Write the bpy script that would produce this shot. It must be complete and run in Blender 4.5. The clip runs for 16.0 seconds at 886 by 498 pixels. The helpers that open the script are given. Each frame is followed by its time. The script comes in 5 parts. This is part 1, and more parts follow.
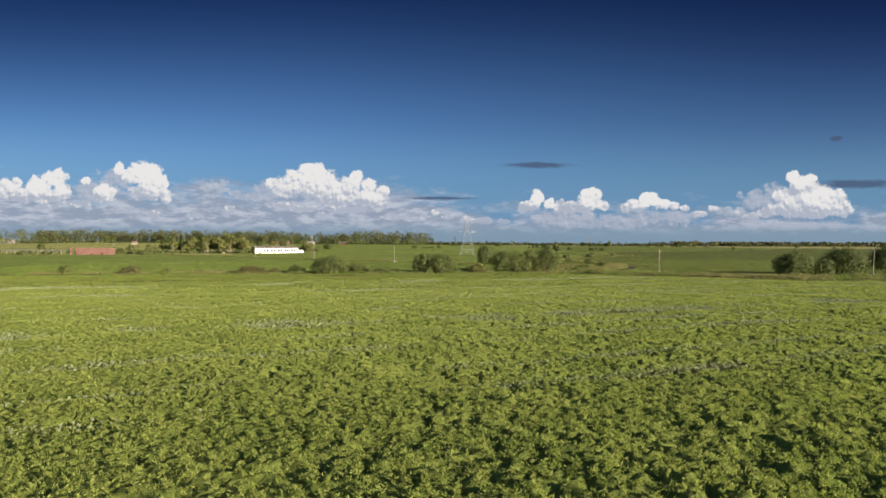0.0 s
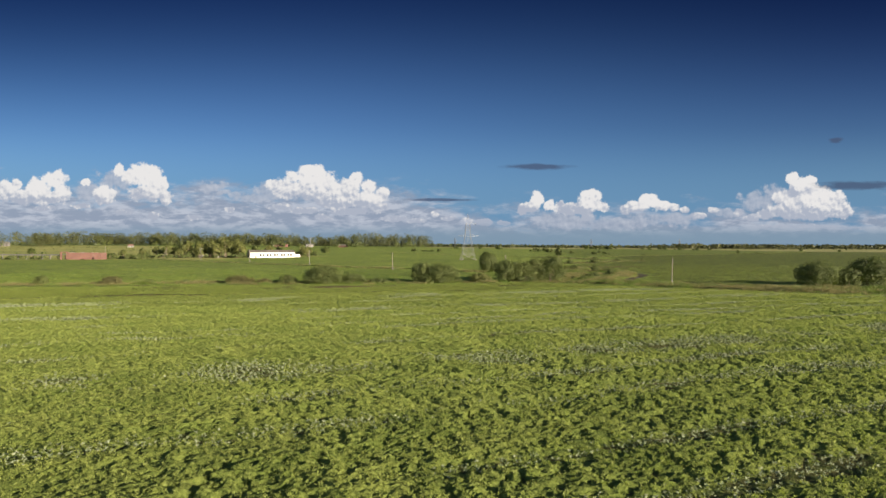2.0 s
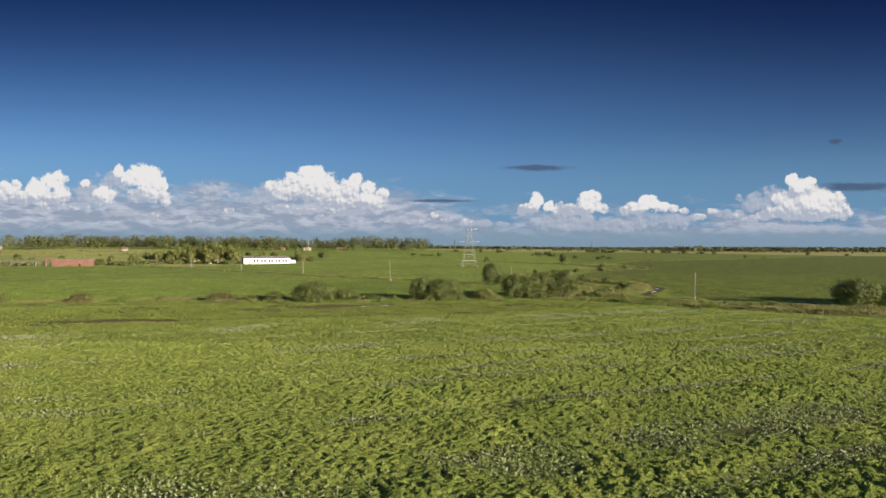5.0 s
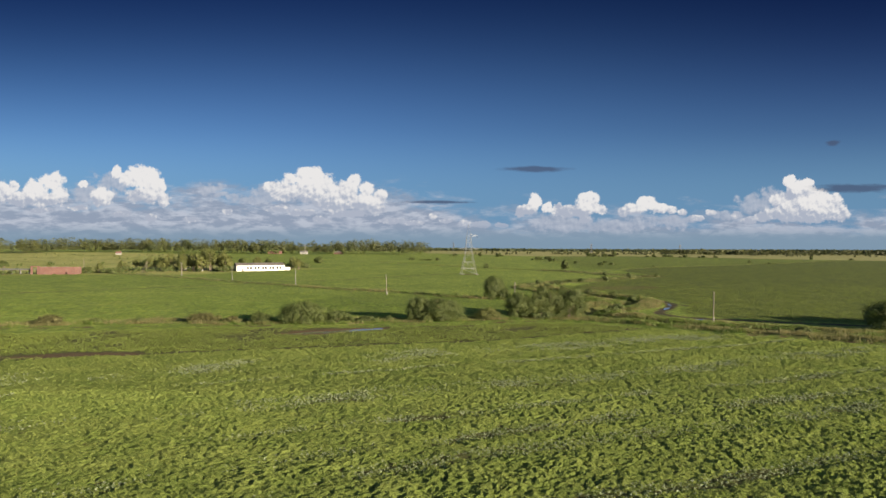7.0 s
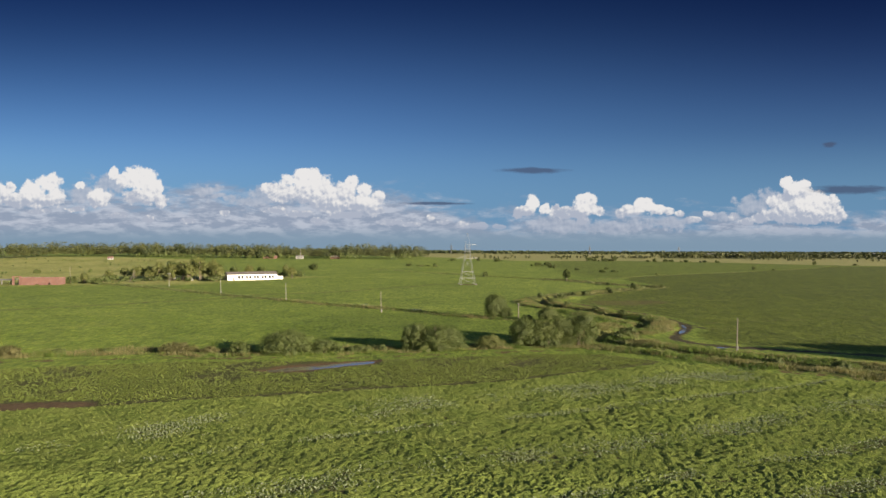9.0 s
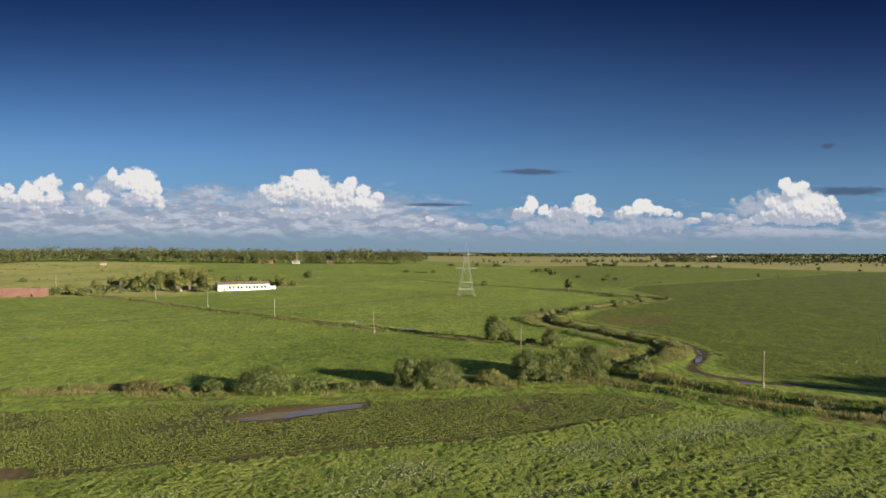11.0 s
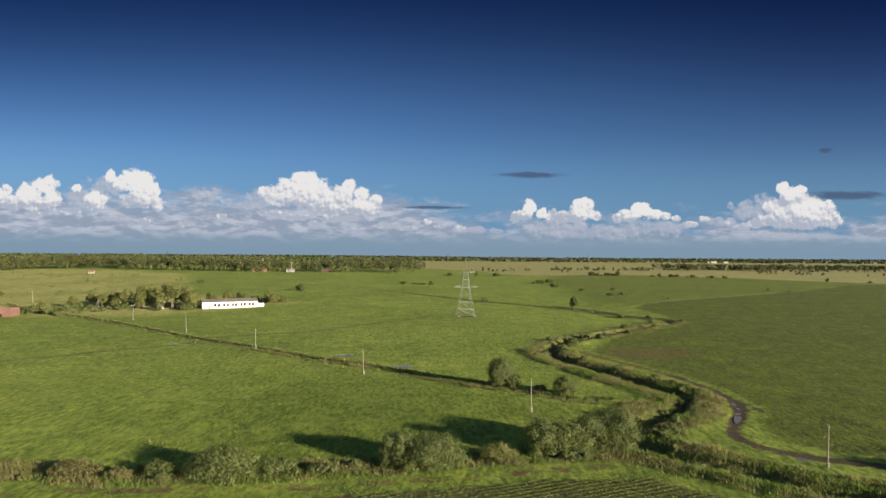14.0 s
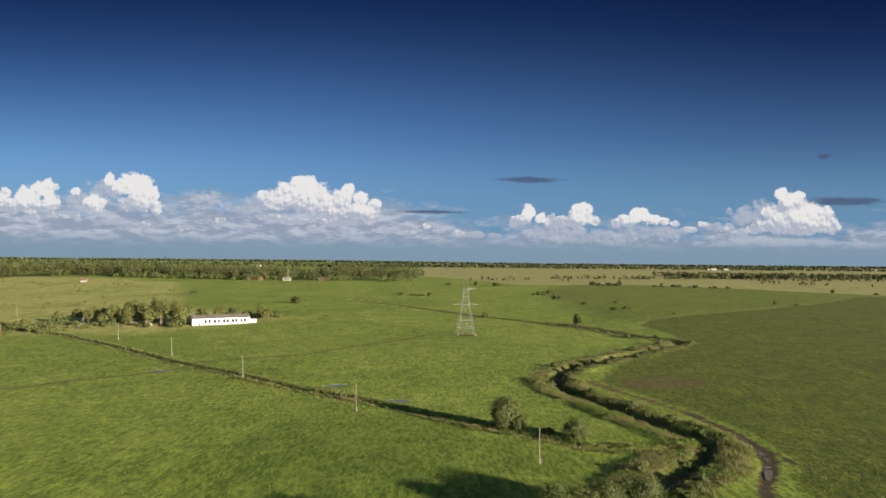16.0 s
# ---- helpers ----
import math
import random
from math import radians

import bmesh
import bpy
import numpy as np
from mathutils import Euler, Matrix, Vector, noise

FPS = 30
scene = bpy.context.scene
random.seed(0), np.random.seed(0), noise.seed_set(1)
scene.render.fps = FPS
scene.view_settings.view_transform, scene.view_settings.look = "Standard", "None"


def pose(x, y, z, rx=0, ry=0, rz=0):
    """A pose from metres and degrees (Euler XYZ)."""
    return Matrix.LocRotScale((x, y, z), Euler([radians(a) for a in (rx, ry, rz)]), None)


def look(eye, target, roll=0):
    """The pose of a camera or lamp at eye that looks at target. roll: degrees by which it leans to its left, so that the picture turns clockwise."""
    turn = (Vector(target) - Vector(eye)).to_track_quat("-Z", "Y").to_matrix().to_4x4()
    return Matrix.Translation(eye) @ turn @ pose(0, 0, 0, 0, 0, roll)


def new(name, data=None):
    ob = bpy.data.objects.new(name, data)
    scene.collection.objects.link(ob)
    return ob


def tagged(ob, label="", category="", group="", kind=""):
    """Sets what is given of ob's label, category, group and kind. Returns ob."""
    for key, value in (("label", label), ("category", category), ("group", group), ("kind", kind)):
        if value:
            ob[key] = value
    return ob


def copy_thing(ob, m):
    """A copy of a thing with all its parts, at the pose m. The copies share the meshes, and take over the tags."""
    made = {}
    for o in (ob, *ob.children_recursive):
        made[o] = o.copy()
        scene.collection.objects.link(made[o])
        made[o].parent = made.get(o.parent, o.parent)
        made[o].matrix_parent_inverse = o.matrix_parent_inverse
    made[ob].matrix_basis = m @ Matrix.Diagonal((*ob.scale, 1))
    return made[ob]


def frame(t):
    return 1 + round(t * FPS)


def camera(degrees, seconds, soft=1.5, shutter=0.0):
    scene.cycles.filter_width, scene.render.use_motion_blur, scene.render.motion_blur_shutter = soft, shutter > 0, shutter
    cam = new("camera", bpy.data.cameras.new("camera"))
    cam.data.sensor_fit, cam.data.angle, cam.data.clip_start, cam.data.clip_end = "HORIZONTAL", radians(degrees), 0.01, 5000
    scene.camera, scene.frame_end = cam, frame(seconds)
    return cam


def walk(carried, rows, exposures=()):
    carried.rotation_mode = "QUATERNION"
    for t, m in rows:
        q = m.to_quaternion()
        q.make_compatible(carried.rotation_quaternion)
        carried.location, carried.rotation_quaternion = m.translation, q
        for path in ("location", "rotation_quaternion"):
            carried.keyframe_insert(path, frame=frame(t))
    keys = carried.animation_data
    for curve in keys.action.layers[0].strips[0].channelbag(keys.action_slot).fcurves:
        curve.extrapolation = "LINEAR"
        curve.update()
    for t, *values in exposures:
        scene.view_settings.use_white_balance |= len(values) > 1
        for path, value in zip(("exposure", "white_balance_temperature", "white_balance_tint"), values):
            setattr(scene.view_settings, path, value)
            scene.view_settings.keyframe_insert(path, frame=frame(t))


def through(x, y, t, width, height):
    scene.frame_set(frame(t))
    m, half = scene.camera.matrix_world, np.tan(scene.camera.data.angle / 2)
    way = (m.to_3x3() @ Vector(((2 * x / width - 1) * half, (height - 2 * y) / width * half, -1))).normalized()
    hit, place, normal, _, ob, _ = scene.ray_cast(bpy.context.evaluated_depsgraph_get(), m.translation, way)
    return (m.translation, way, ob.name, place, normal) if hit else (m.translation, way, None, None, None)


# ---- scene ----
cam = camera(70.0, 16.0, soft=1.5)

# seconds, place in metres, yaw, pitch, roll in degrees
PATH = [
    (0, 0.00, 0.00, 7.54, 0.000, -0.339, 0.112),
    (1, -0.11, 6.15, 8.64, -0.012, -0.255, 0.111),
    (2, -0.17, 11.93, 9.67, -0.019, -0.197, 0.114),
    (3, -0.30, 17.28, 10.72, -0.019, -0.165, 0.121),
    (4, -0.51, 22.65, 11.96, -0.025, -0.149, 0.132),
    (6.5, -1.00, 39.00, 16.30, -0.156, -0.019, 0.156),
    (7, -1.02, 42.23, 17.55, -0.204, 0.006, 0.160),
    (8, -1.02, 49.25, 19.94, -0.307, 0.054, 0.163),
    (9, -1.14, 57.04, 22.78, -0.416, 0.125, 0.154),
    (11.5, -0.16, 76.03, 29.61, -0.536, 0.275, 0.157),
    (12, -0.11, 80.60, 30.87, -0.561, 0.307, 0.188),
    (12.5, -0.11, 85.03, 32.27, -0.586, 0.343, 0.225),
    (13, -0.11, 89.03, 33.89, -0.616, 0.383, 0.265),
    (14, -0.18, 96.18, 37.30, -0.678, 0.494, 0.352),
    (15, -0.12, 103.35, 40.74, -0.729, 0.669, 0.447),
    (16, -0.29, 110.51, 44.13, -0.781, 0.902, 0.548),
]
walk(cam, [(t, pose(x, y, z, 90 + p, 0, w) @ pose(0, 0, 0, 0, 0, r)) for t, x, y, z, w, p, r in PATH])

# ---- light ----
SUN_EL, SUN_AZ = 11.2, 128.0  # degrees above the horizon; clockwise from +y
EXPOSURE = 2.0
scene.view_settings.exposure = EXPOSURE
sun_dir = Vector((math.sin(radians(SUN_AZ)) * math.cos(radians(SUN_EL)), math.cos(radians(SUN_AZ)) * math.cos(radians(SUN_EL)), math.sin(radians(SUN_EL))))
sun = new("sun", bpy.data.lights.new("sun", "SUN"))
sun.data.energy, sun.data.angle, sun.data.color = 4.5, radians(0.6), (1.0, 0.855, 0.65)
sun.matrix_world = look(sun_dir * 100, (0, 0, 0))


# ---- node helpers ----
def put(nt, socket, v):
    if isinstance(v, bpy.types.NodeSocket):
        nt.links.new(v, socket)
    elif v is not None:
        socket.default_value = v


def calc(nt, op, a, b=None, c=None, clamp=False):
    n = nt.nodes.new("ShaderNodeMath")
    n.operation, n.use_clamp = op, clamp
    for s, v in zip(n.inputs, (a, b, c)):
        put(nt, s, v)
    return n.outputs[0]


def vmath(nt, op, a, b=None):
    n = nt.nodes.new("ShaderNodeVectorMath")
    n.operation = op
    for s, v in zip(n.inputs, (a, b)):
        put(nt, s, v)
    return n.outputs[1] if op in ("LENGTH", "DOT_PRODUCT", "DISTANCE") else n.outputs[0]


def mixc(nt, fac, a, b, blend="MIX"):
    n = nt.nodes.new("ShaderNodeMix")
    n.data_type, n.blend_type = "RGBA", blend
    put(nt, n.inputs[0], fac)
    put(nt, n.inputs[6], (*a, 1) if isinstance(a, tuple) else a)
    put(nt, n.inputs[7], (*b, 1) if isinstance(b, tuple) else b)
    return n.outputs[2]


def noisy(nt, vec, scale, detail=3.0, rough=0.55, distort=0.0):
    n = nt.nodes.new("ShaderNodeTexNoise")
    put(nt, n.inputs["Vector"], vec)
    n.inputs["Scale"].default_value, n.inputs["Detail"].default_value = scale, detail
    n.inputs["Roughness"].default_value, n.inputs["Distortion"].default_value = rough, distort
    return n.outputs[0]


def span(nt, v, lo, hi, a=0.0, b=1.0, smooth=False):
    n = nt.nodes.new("ShaderNodeMapRange")
    n.interpolation_type = "SMOOTHSTEP" if smooth else "LINEAR"
    for s, x in zip(n.inputs, (v, lo, hi, a, b)):
        put(nt, s, x)
    return n.outputs[0]


def attr(nt, name):
    n = nt.nodes.new("ShaderNodeAttribute")
    n.attribute_name = name
    return n.outputs["Fac"]


def scaled(nt, vec, s, turn=0.0):
    n = nt.nodes.new("ShaderNodeMapping")
    put(nt, n.inputs["Vector"], vec)
    n.inputs["Scale"].default_value = s
    n.inputs["Rotation"].default_value = (0, 0, radians(turn))
    return n.outputs[0]


def coords(nt, which="Object"):
    return nt.nodes.new("ShaderNodeTexCoord").outputs[which]


# ---- sky ----
world = bpy.data.worlds.new("sky")
scene.world = world
world.use_nodes = True
wn = world.node_tree
wn.nodes.clear()
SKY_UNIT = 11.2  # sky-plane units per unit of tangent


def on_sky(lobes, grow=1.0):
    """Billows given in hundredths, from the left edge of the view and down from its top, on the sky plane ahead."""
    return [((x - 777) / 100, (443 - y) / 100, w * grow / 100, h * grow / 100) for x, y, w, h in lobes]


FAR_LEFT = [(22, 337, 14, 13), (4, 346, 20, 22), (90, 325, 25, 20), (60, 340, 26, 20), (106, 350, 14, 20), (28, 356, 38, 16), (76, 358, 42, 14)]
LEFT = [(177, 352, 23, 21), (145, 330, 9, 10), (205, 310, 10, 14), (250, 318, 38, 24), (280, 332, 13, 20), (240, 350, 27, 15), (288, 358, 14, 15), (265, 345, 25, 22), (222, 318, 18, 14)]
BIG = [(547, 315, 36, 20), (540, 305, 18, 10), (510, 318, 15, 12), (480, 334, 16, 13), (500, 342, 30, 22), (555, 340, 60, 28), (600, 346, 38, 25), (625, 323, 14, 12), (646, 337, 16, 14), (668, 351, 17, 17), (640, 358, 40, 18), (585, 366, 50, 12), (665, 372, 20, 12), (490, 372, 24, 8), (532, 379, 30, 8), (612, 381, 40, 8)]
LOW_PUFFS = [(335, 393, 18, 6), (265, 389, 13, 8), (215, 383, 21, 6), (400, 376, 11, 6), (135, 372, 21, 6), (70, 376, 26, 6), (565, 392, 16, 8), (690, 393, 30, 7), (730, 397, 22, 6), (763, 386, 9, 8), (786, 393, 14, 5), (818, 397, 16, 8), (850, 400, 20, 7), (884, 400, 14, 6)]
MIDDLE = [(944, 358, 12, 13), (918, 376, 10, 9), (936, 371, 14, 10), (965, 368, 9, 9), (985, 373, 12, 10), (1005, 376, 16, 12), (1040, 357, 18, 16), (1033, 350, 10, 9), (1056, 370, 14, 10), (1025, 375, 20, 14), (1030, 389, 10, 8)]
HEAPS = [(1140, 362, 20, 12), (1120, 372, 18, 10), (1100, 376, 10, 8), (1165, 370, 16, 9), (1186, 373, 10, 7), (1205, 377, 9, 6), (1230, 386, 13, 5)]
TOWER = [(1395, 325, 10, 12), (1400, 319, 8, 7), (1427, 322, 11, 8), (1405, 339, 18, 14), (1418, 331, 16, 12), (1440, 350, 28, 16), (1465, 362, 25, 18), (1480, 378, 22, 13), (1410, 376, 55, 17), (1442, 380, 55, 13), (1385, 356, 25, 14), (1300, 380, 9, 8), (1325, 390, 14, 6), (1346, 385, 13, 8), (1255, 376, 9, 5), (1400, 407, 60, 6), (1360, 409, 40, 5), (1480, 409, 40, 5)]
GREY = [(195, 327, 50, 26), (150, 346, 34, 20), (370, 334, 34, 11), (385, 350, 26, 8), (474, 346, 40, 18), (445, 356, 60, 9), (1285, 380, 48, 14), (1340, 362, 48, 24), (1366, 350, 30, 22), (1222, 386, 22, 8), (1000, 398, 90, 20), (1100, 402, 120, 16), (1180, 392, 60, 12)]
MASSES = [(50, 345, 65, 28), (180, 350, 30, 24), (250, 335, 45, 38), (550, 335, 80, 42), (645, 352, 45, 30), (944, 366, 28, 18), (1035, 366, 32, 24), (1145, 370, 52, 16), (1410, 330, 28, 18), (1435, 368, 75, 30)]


def cloud_group(name, lobes, wob_size):
    """A node group: how deep in these clouds a place on the sky plane lies."""
    g = bpy.data.node_groups.new(name, "ShaderNodeTree")
    g.interface.new_socket(name="Place", in_out="INPUT", socket_type="NodeSocketVector")
    g.interface.new_socket(name="Depth", in_out="OUTPUT", socket_type="NodeSocketFloat")
    gi, go = g.nodes.new("NodeGroupInput"), g.nodes.new("NodeGroupOutput")
    wob = g.nodes.new("ShaderNodeTexNoise")
    put(g, wob.inputs["Vector"], gi.outputs[0])
    wob.inputs["Scale"].default_value, wob.inputs["Detail"].default_value = 4.0, 3.0
    off = vmath(g, "SCALE", vmath(g, "SUBTRACT", wob.outputs["Color"], (0.5, 0.5, 0.5)))
    off.node.inputs["Scale"].default_value = wob_size
    warped = vmath(g, "ADD", gi.outputs[0], off)
    best = None
    for a, e, w, h in lobes:
        m = vmath(g, "MULTIPLY", vmath(g, "SUBTRACT", warped, (a, e, 0)), (1 / w, 1 / h, 0))
        d = calc(g, "SUBTRACT", 1.0, vmath(g, "LENGTH", m))
        best = d if best is None else calc(g, "SMOOTH_MAX", best, d, 0.32)
    put(g, go.inputs[0], best)
    return g


def puff_group():
    """A node group: the cauliflower relief of the clouds, about nought."""
    g = bpy.data.node_groups.new("billows", "ShaderNodeTree")
    g.interface.new_socket(name="Place", in_out="INPUT", socket_type="NodeSocketVector")
    g.interface.new_socket(name="Relief", in_out="OUTPUT", socket_type="NodeSocketFloat")
    gi, go = g.nodes.new("NodeGroupInput"), g.nodes.new("NodeGroupOutput")
    vor = g.nodes.new("ShaderNodeTexVoronoi")
    vor.feature = "SMOOTH_F1"
    put(g, vor.inputs["Vector"], gi.outputs[0])
    vor.inputs["Scale"].default_value, vor.inputs["Detail"].default_value = 5.5, 3.0
    vor.inputs["Roughness"].default_value, vor.inputs["Smoothness"].default_value = 0.6, 0.3
    puff = calc(g, "MULTIPLY", calc(g, "SUBTRACT", 0.82, vor.outputs["Distance"]), 0.42)
    fine = calc(g, "MULTIPLY", calc(g, "SUBTRACT", noisy(g, gi.outputs[0], 14.0, 5.0, 0.65), 0.5), 0.3)
    put(g, go.inputs[0], calc(g, "ADD", puff, fine))
    return g


def build_sky():
    out = wn.nodes.new("ShaderNodeOutputWorld")
    bg = wn.nodes.new("ShaderNodeBackground")
    wn.links.new(bg.outputs[0], out.inputs[0])
    sky = wn.nodes.new("ShaderNodeTexSky")
    sky.sky_type, sky.sun_disc = "NISHITA", False
    sky.sun_elevation, sky.sun_rotation = radians(SUN_EL), radians(SUN_AZ)
    sky.air_density, sky.dust_density, sky.ozone_density = 1.0, 0.6, 2.2
    sep = wn.nodes.new("ShaderNodeSeparateXYZ")
    put(wn, sep.inputs[0], coords(wn, "Generated"))
    x, y, z = sep.outputs
    ahead = calc(wn, "MAXIMUM", y, 0.05)
    a = calc(wn, "MULTIPLY", calc(wn, "DIVIDE", x, ahead), SKY_UNIT)
    e = calc(wn, "MULTIPLY", calc(wn, "DIVIDE", z, ahead), SKY_UNIT)
    comb = wn.nodes.new("ShaderNodeCombineXYZ")
    put(wn, comb.inputs[0], a)
    put(wn, comb.inputs[1], e)
    here = comb.outputs[0]
    front = span(wn, y, 0.15, 0.5, smooth=True)
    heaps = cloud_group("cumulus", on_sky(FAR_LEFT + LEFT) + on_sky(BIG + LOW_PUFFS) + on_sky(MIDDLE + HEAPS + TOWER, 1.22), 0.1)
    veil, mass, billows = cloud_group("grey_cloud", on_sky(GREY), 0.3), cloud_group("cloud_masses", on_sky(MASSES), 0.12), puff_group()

    def group(tree, vec):
        n = wn.nodes.new("ShaderNodeGroup")
        n.node_tree = tree
        put(wn, n.inputs[0], vec)
        return n.outputs[0]

    sunward, near_sunward = vmath(wn, "ADD", here, (0.1, 0.16, 0)), vmath(wn, "ADD", here, (0.035, 0.05, 0))
    p0 = group(billows, here)
    d0 = calc(wn, "ADD", group(heaps, here), p0)
    g0 = calc(wn, "ADD", group(veil, here), calc(wn, "MULTIPLY", p0, 1.3))
    fine_slope = calc(wn, "SUBTRACT", p0, group(billows, near_sunward))
    broad_slope = calc(wn, "SUBTRACT", group(mass, here), group(mass, sunward))
    # clear sky, deeper blue overhead
    clear = mixc(wn, 1.0, sky.outputs[0], (SKY_STRENGTH * 0.5, SKY_STRENGTH * 0.72, SKY_STRENGTH * 1.13), "MULTIPLY")
    high = span(wn, e, 0.65, 5.0, smooth=True)
    clear = mixc(wn, high, clear, mixc(wn, 1.0, clear, (0.115, 0.15, 0.24), "MULTIPLY"))
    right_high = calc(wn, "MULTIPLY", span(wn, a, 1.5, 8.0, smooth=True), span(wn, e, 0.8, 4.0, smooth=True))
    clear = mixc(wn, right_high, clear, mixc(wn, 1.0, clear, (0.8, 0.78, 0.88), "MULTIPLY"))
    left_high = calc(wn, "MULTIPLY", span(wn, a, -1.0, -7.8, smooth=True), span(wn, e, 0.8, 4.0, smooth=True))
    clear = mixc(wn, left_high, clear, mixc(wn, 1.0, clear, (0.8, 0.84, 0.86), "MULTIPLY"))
    low = span(wn, e, 0.3, 2.2, 0.75, 0.0, smooth=True)
    clear = mixc(wn, low, clear, (0.034, 0.073, 0.128))
    # grey bank behind and under the cumulus
    streak = scaled(wn, here, (0.5, 1.5, 1))
    bank_n = noisy(wn, streak, 2.1, 7.0, 0.62, 0.25)
    top = span(wn, a, -1.2, 1.2, 1.1, 0.7, smooth=True)
    bank = span(wn, calc(wn, "ADD", calc(wn, "SUBTRACT", top, e), calc(wn, "MULTIPLY", calc(wn, "SUBTRACT", bank_n, 0.5), 1.7)), -0.1, 0.4, smooth=True)
    ripple = calc(wn, "SUBTRACT", noisy(wn, streak, 3.4, 7.0, 0.62, 0.3), noisy(wn, vmath(wn, "ADD", streak, (0.04, 0.12, 0)), 3.4, 7.0, 0.62, 0.3))
    bank_col = mixc(wn, span(wn, ripple, -0.1, 0.14, smooth=True), (0.078, 0.088, 0.112), (0.138, 0.143, 0.162))
    haze = span(wn, e, 0.05, 0.5, smooth=True)
    bank_col = mixc(wn, haze, (0.054, 0.078, 0.103), bank_col)
    col = mixc(wn, calc(wn, "MULTIPLY", bank, 0.85), clear, bank_col)
    col = mixc(wn, span(wn, e, 0.08, 0.42, 0.8, 0.0, smooth=True), col, (0.054, 0.078, 0.103))
    # grey cloud behind the cumulus
    grey = mixc(wn, span(wn, calc(wn, "ADD", calc(wn, "MULTIPLY", fine_slope, 1.1), calc(wn, "MULTIPLY", e, 0.25)), -0.2, 0.6), (0.075, 0.09, 0.118), (0.13, 0.138, 0.158))
    col = mixc(wn, calc(wn, "MULTIPLY", calc(wn, "MULTIPLY", span(wn, g0, -0.1, 0.4, smooth=True), 0.85), span(wn, e, 0.15, 0.4, smooth=True)), col, grey)
    # cumulus
    lift = calc(wn, "MULTIPLY", calc(wn, "SUBTRACT", e, 0.8), 0.75)
    lit = calc(wn, "ADD", calc(wn, "MULTIPLY", fine_slope, 1.9), calc(wn, "ADD", calc(wn, "MULTIPLY", broad_slope, 0.7), lift))
    lit = span(wn, lit, -0.4, 0.5, smooth=True)
    body = mixc(wn, lit, (0.104, 0.114, 0.138), (0.204, 0.2, 0.198))
    edge = span(wn, d0, -0.1, 0.16, smooth=True)
    fade = span(wn, e, 0.24, 0.52, smooth=True)
    col = mixc(wn, calc(wn, "MULTIPLY", edge, fade), col, body)
    # thin dark streaks higher up
    for sa, se, sw, sh in ((1.66, 1.42, 0.72, 0.07), (7.35, 1.1, 0.85, 0.1), (-0.1, 0.83, 0.8, 0.035), (6.95, 1.9, 0.16, 0.06)):
        m = vmath(wn, "MULTIPLY", vmath(wn, "SUBTRACT", here, (sa, se, 0)), (1 / sw, 1 / sh, 0))
        f = calc(wn, "ADD", calc(wn, "SUBTRACT", 1.0, vmath(wn, "LENGTH", m)), calc(wn, "MULTIPLY", calc(wn, "SUBTRACT", noisy(wn, scaled(wn, here, (1.2, 5, 1)), 2.2, 4.0), 0.5), 1.1))
        col = mixc(wn, calc(wn, "MULTIPLY", span(wn, f, 0.0, 0.6, smooth=True), 0.8), col, (0.017, 0.024, 0.043))
    # the rest of the dome, overhead and towards the sun
    dome = mixc(wn, 1.0, sky.outputs[0], (DOME_STRENGTH, DOME_STRENGTH, DOME_STRENGTH), "MULTIPLY")
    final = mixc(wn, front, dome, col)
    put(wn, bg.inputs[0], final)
    bg.inputs[1].default_value = 1.0


SKY_STRENGTH = 0.0255
DOME_STRENGTH = 0.052
build_sky()

# ---- materials ----


def material(name):
    m = bpy.data.materials.new(name)
    m.use_nodes = True
    nt = m.node_tree
    b = nt.nodes["Principled BSDF"]
    return m, nt, b


def bumped(nt, b, height, strength, distance):
    n = nt.nodes.new("ShaderNodeBump")
    n.inputs["Strength"].default_value, n.inputs["Distance"].default_value = strength, distance
    put(nt, n.inputs["Height"], height)
    nt.links.new(n.outputs[0], b.inputs["Normal"])


def plain(name, color, rough=0.8, metal=0.0, vary=0.25, scale=3.0, bump=0.0, dirt=None):
    """A surface with variation at two scales."""
    m, nt, b = material(name)
    co = coords(nt)
    big, small = noisy(nt, co, scale * 0.15, 4.0), noisy(nt, co, scale * 2.0, 5.0, 0.6)
    f = calc(nt, "ADD", calc(nt, "MULTIPLY", big, 0.6), calc(nt, "MULTIPLY", small, 0.4))
    dark = tuple(c * (1 - vary) for c in color)
    light = tuple(min(1, c * (1 + vary)) for c in color)
    col = mixc(nt, span(nt, f, 0.3, 0.7), dark, light)
    if dirt:
        col = mixc(nt, span(nt, noisy(nt, co, scale * 0.4, 6.0, 0.65), 0.5, 0.7), col, dirt)
    put(nt, b.inputs["Base Color"], col)
    b.inputs["Roughness"].default_value, b.inputs["Metallic"].default_value = rough, metal
    if bump:
        bumped(nt, b, small, bump, 0.05)
    return m


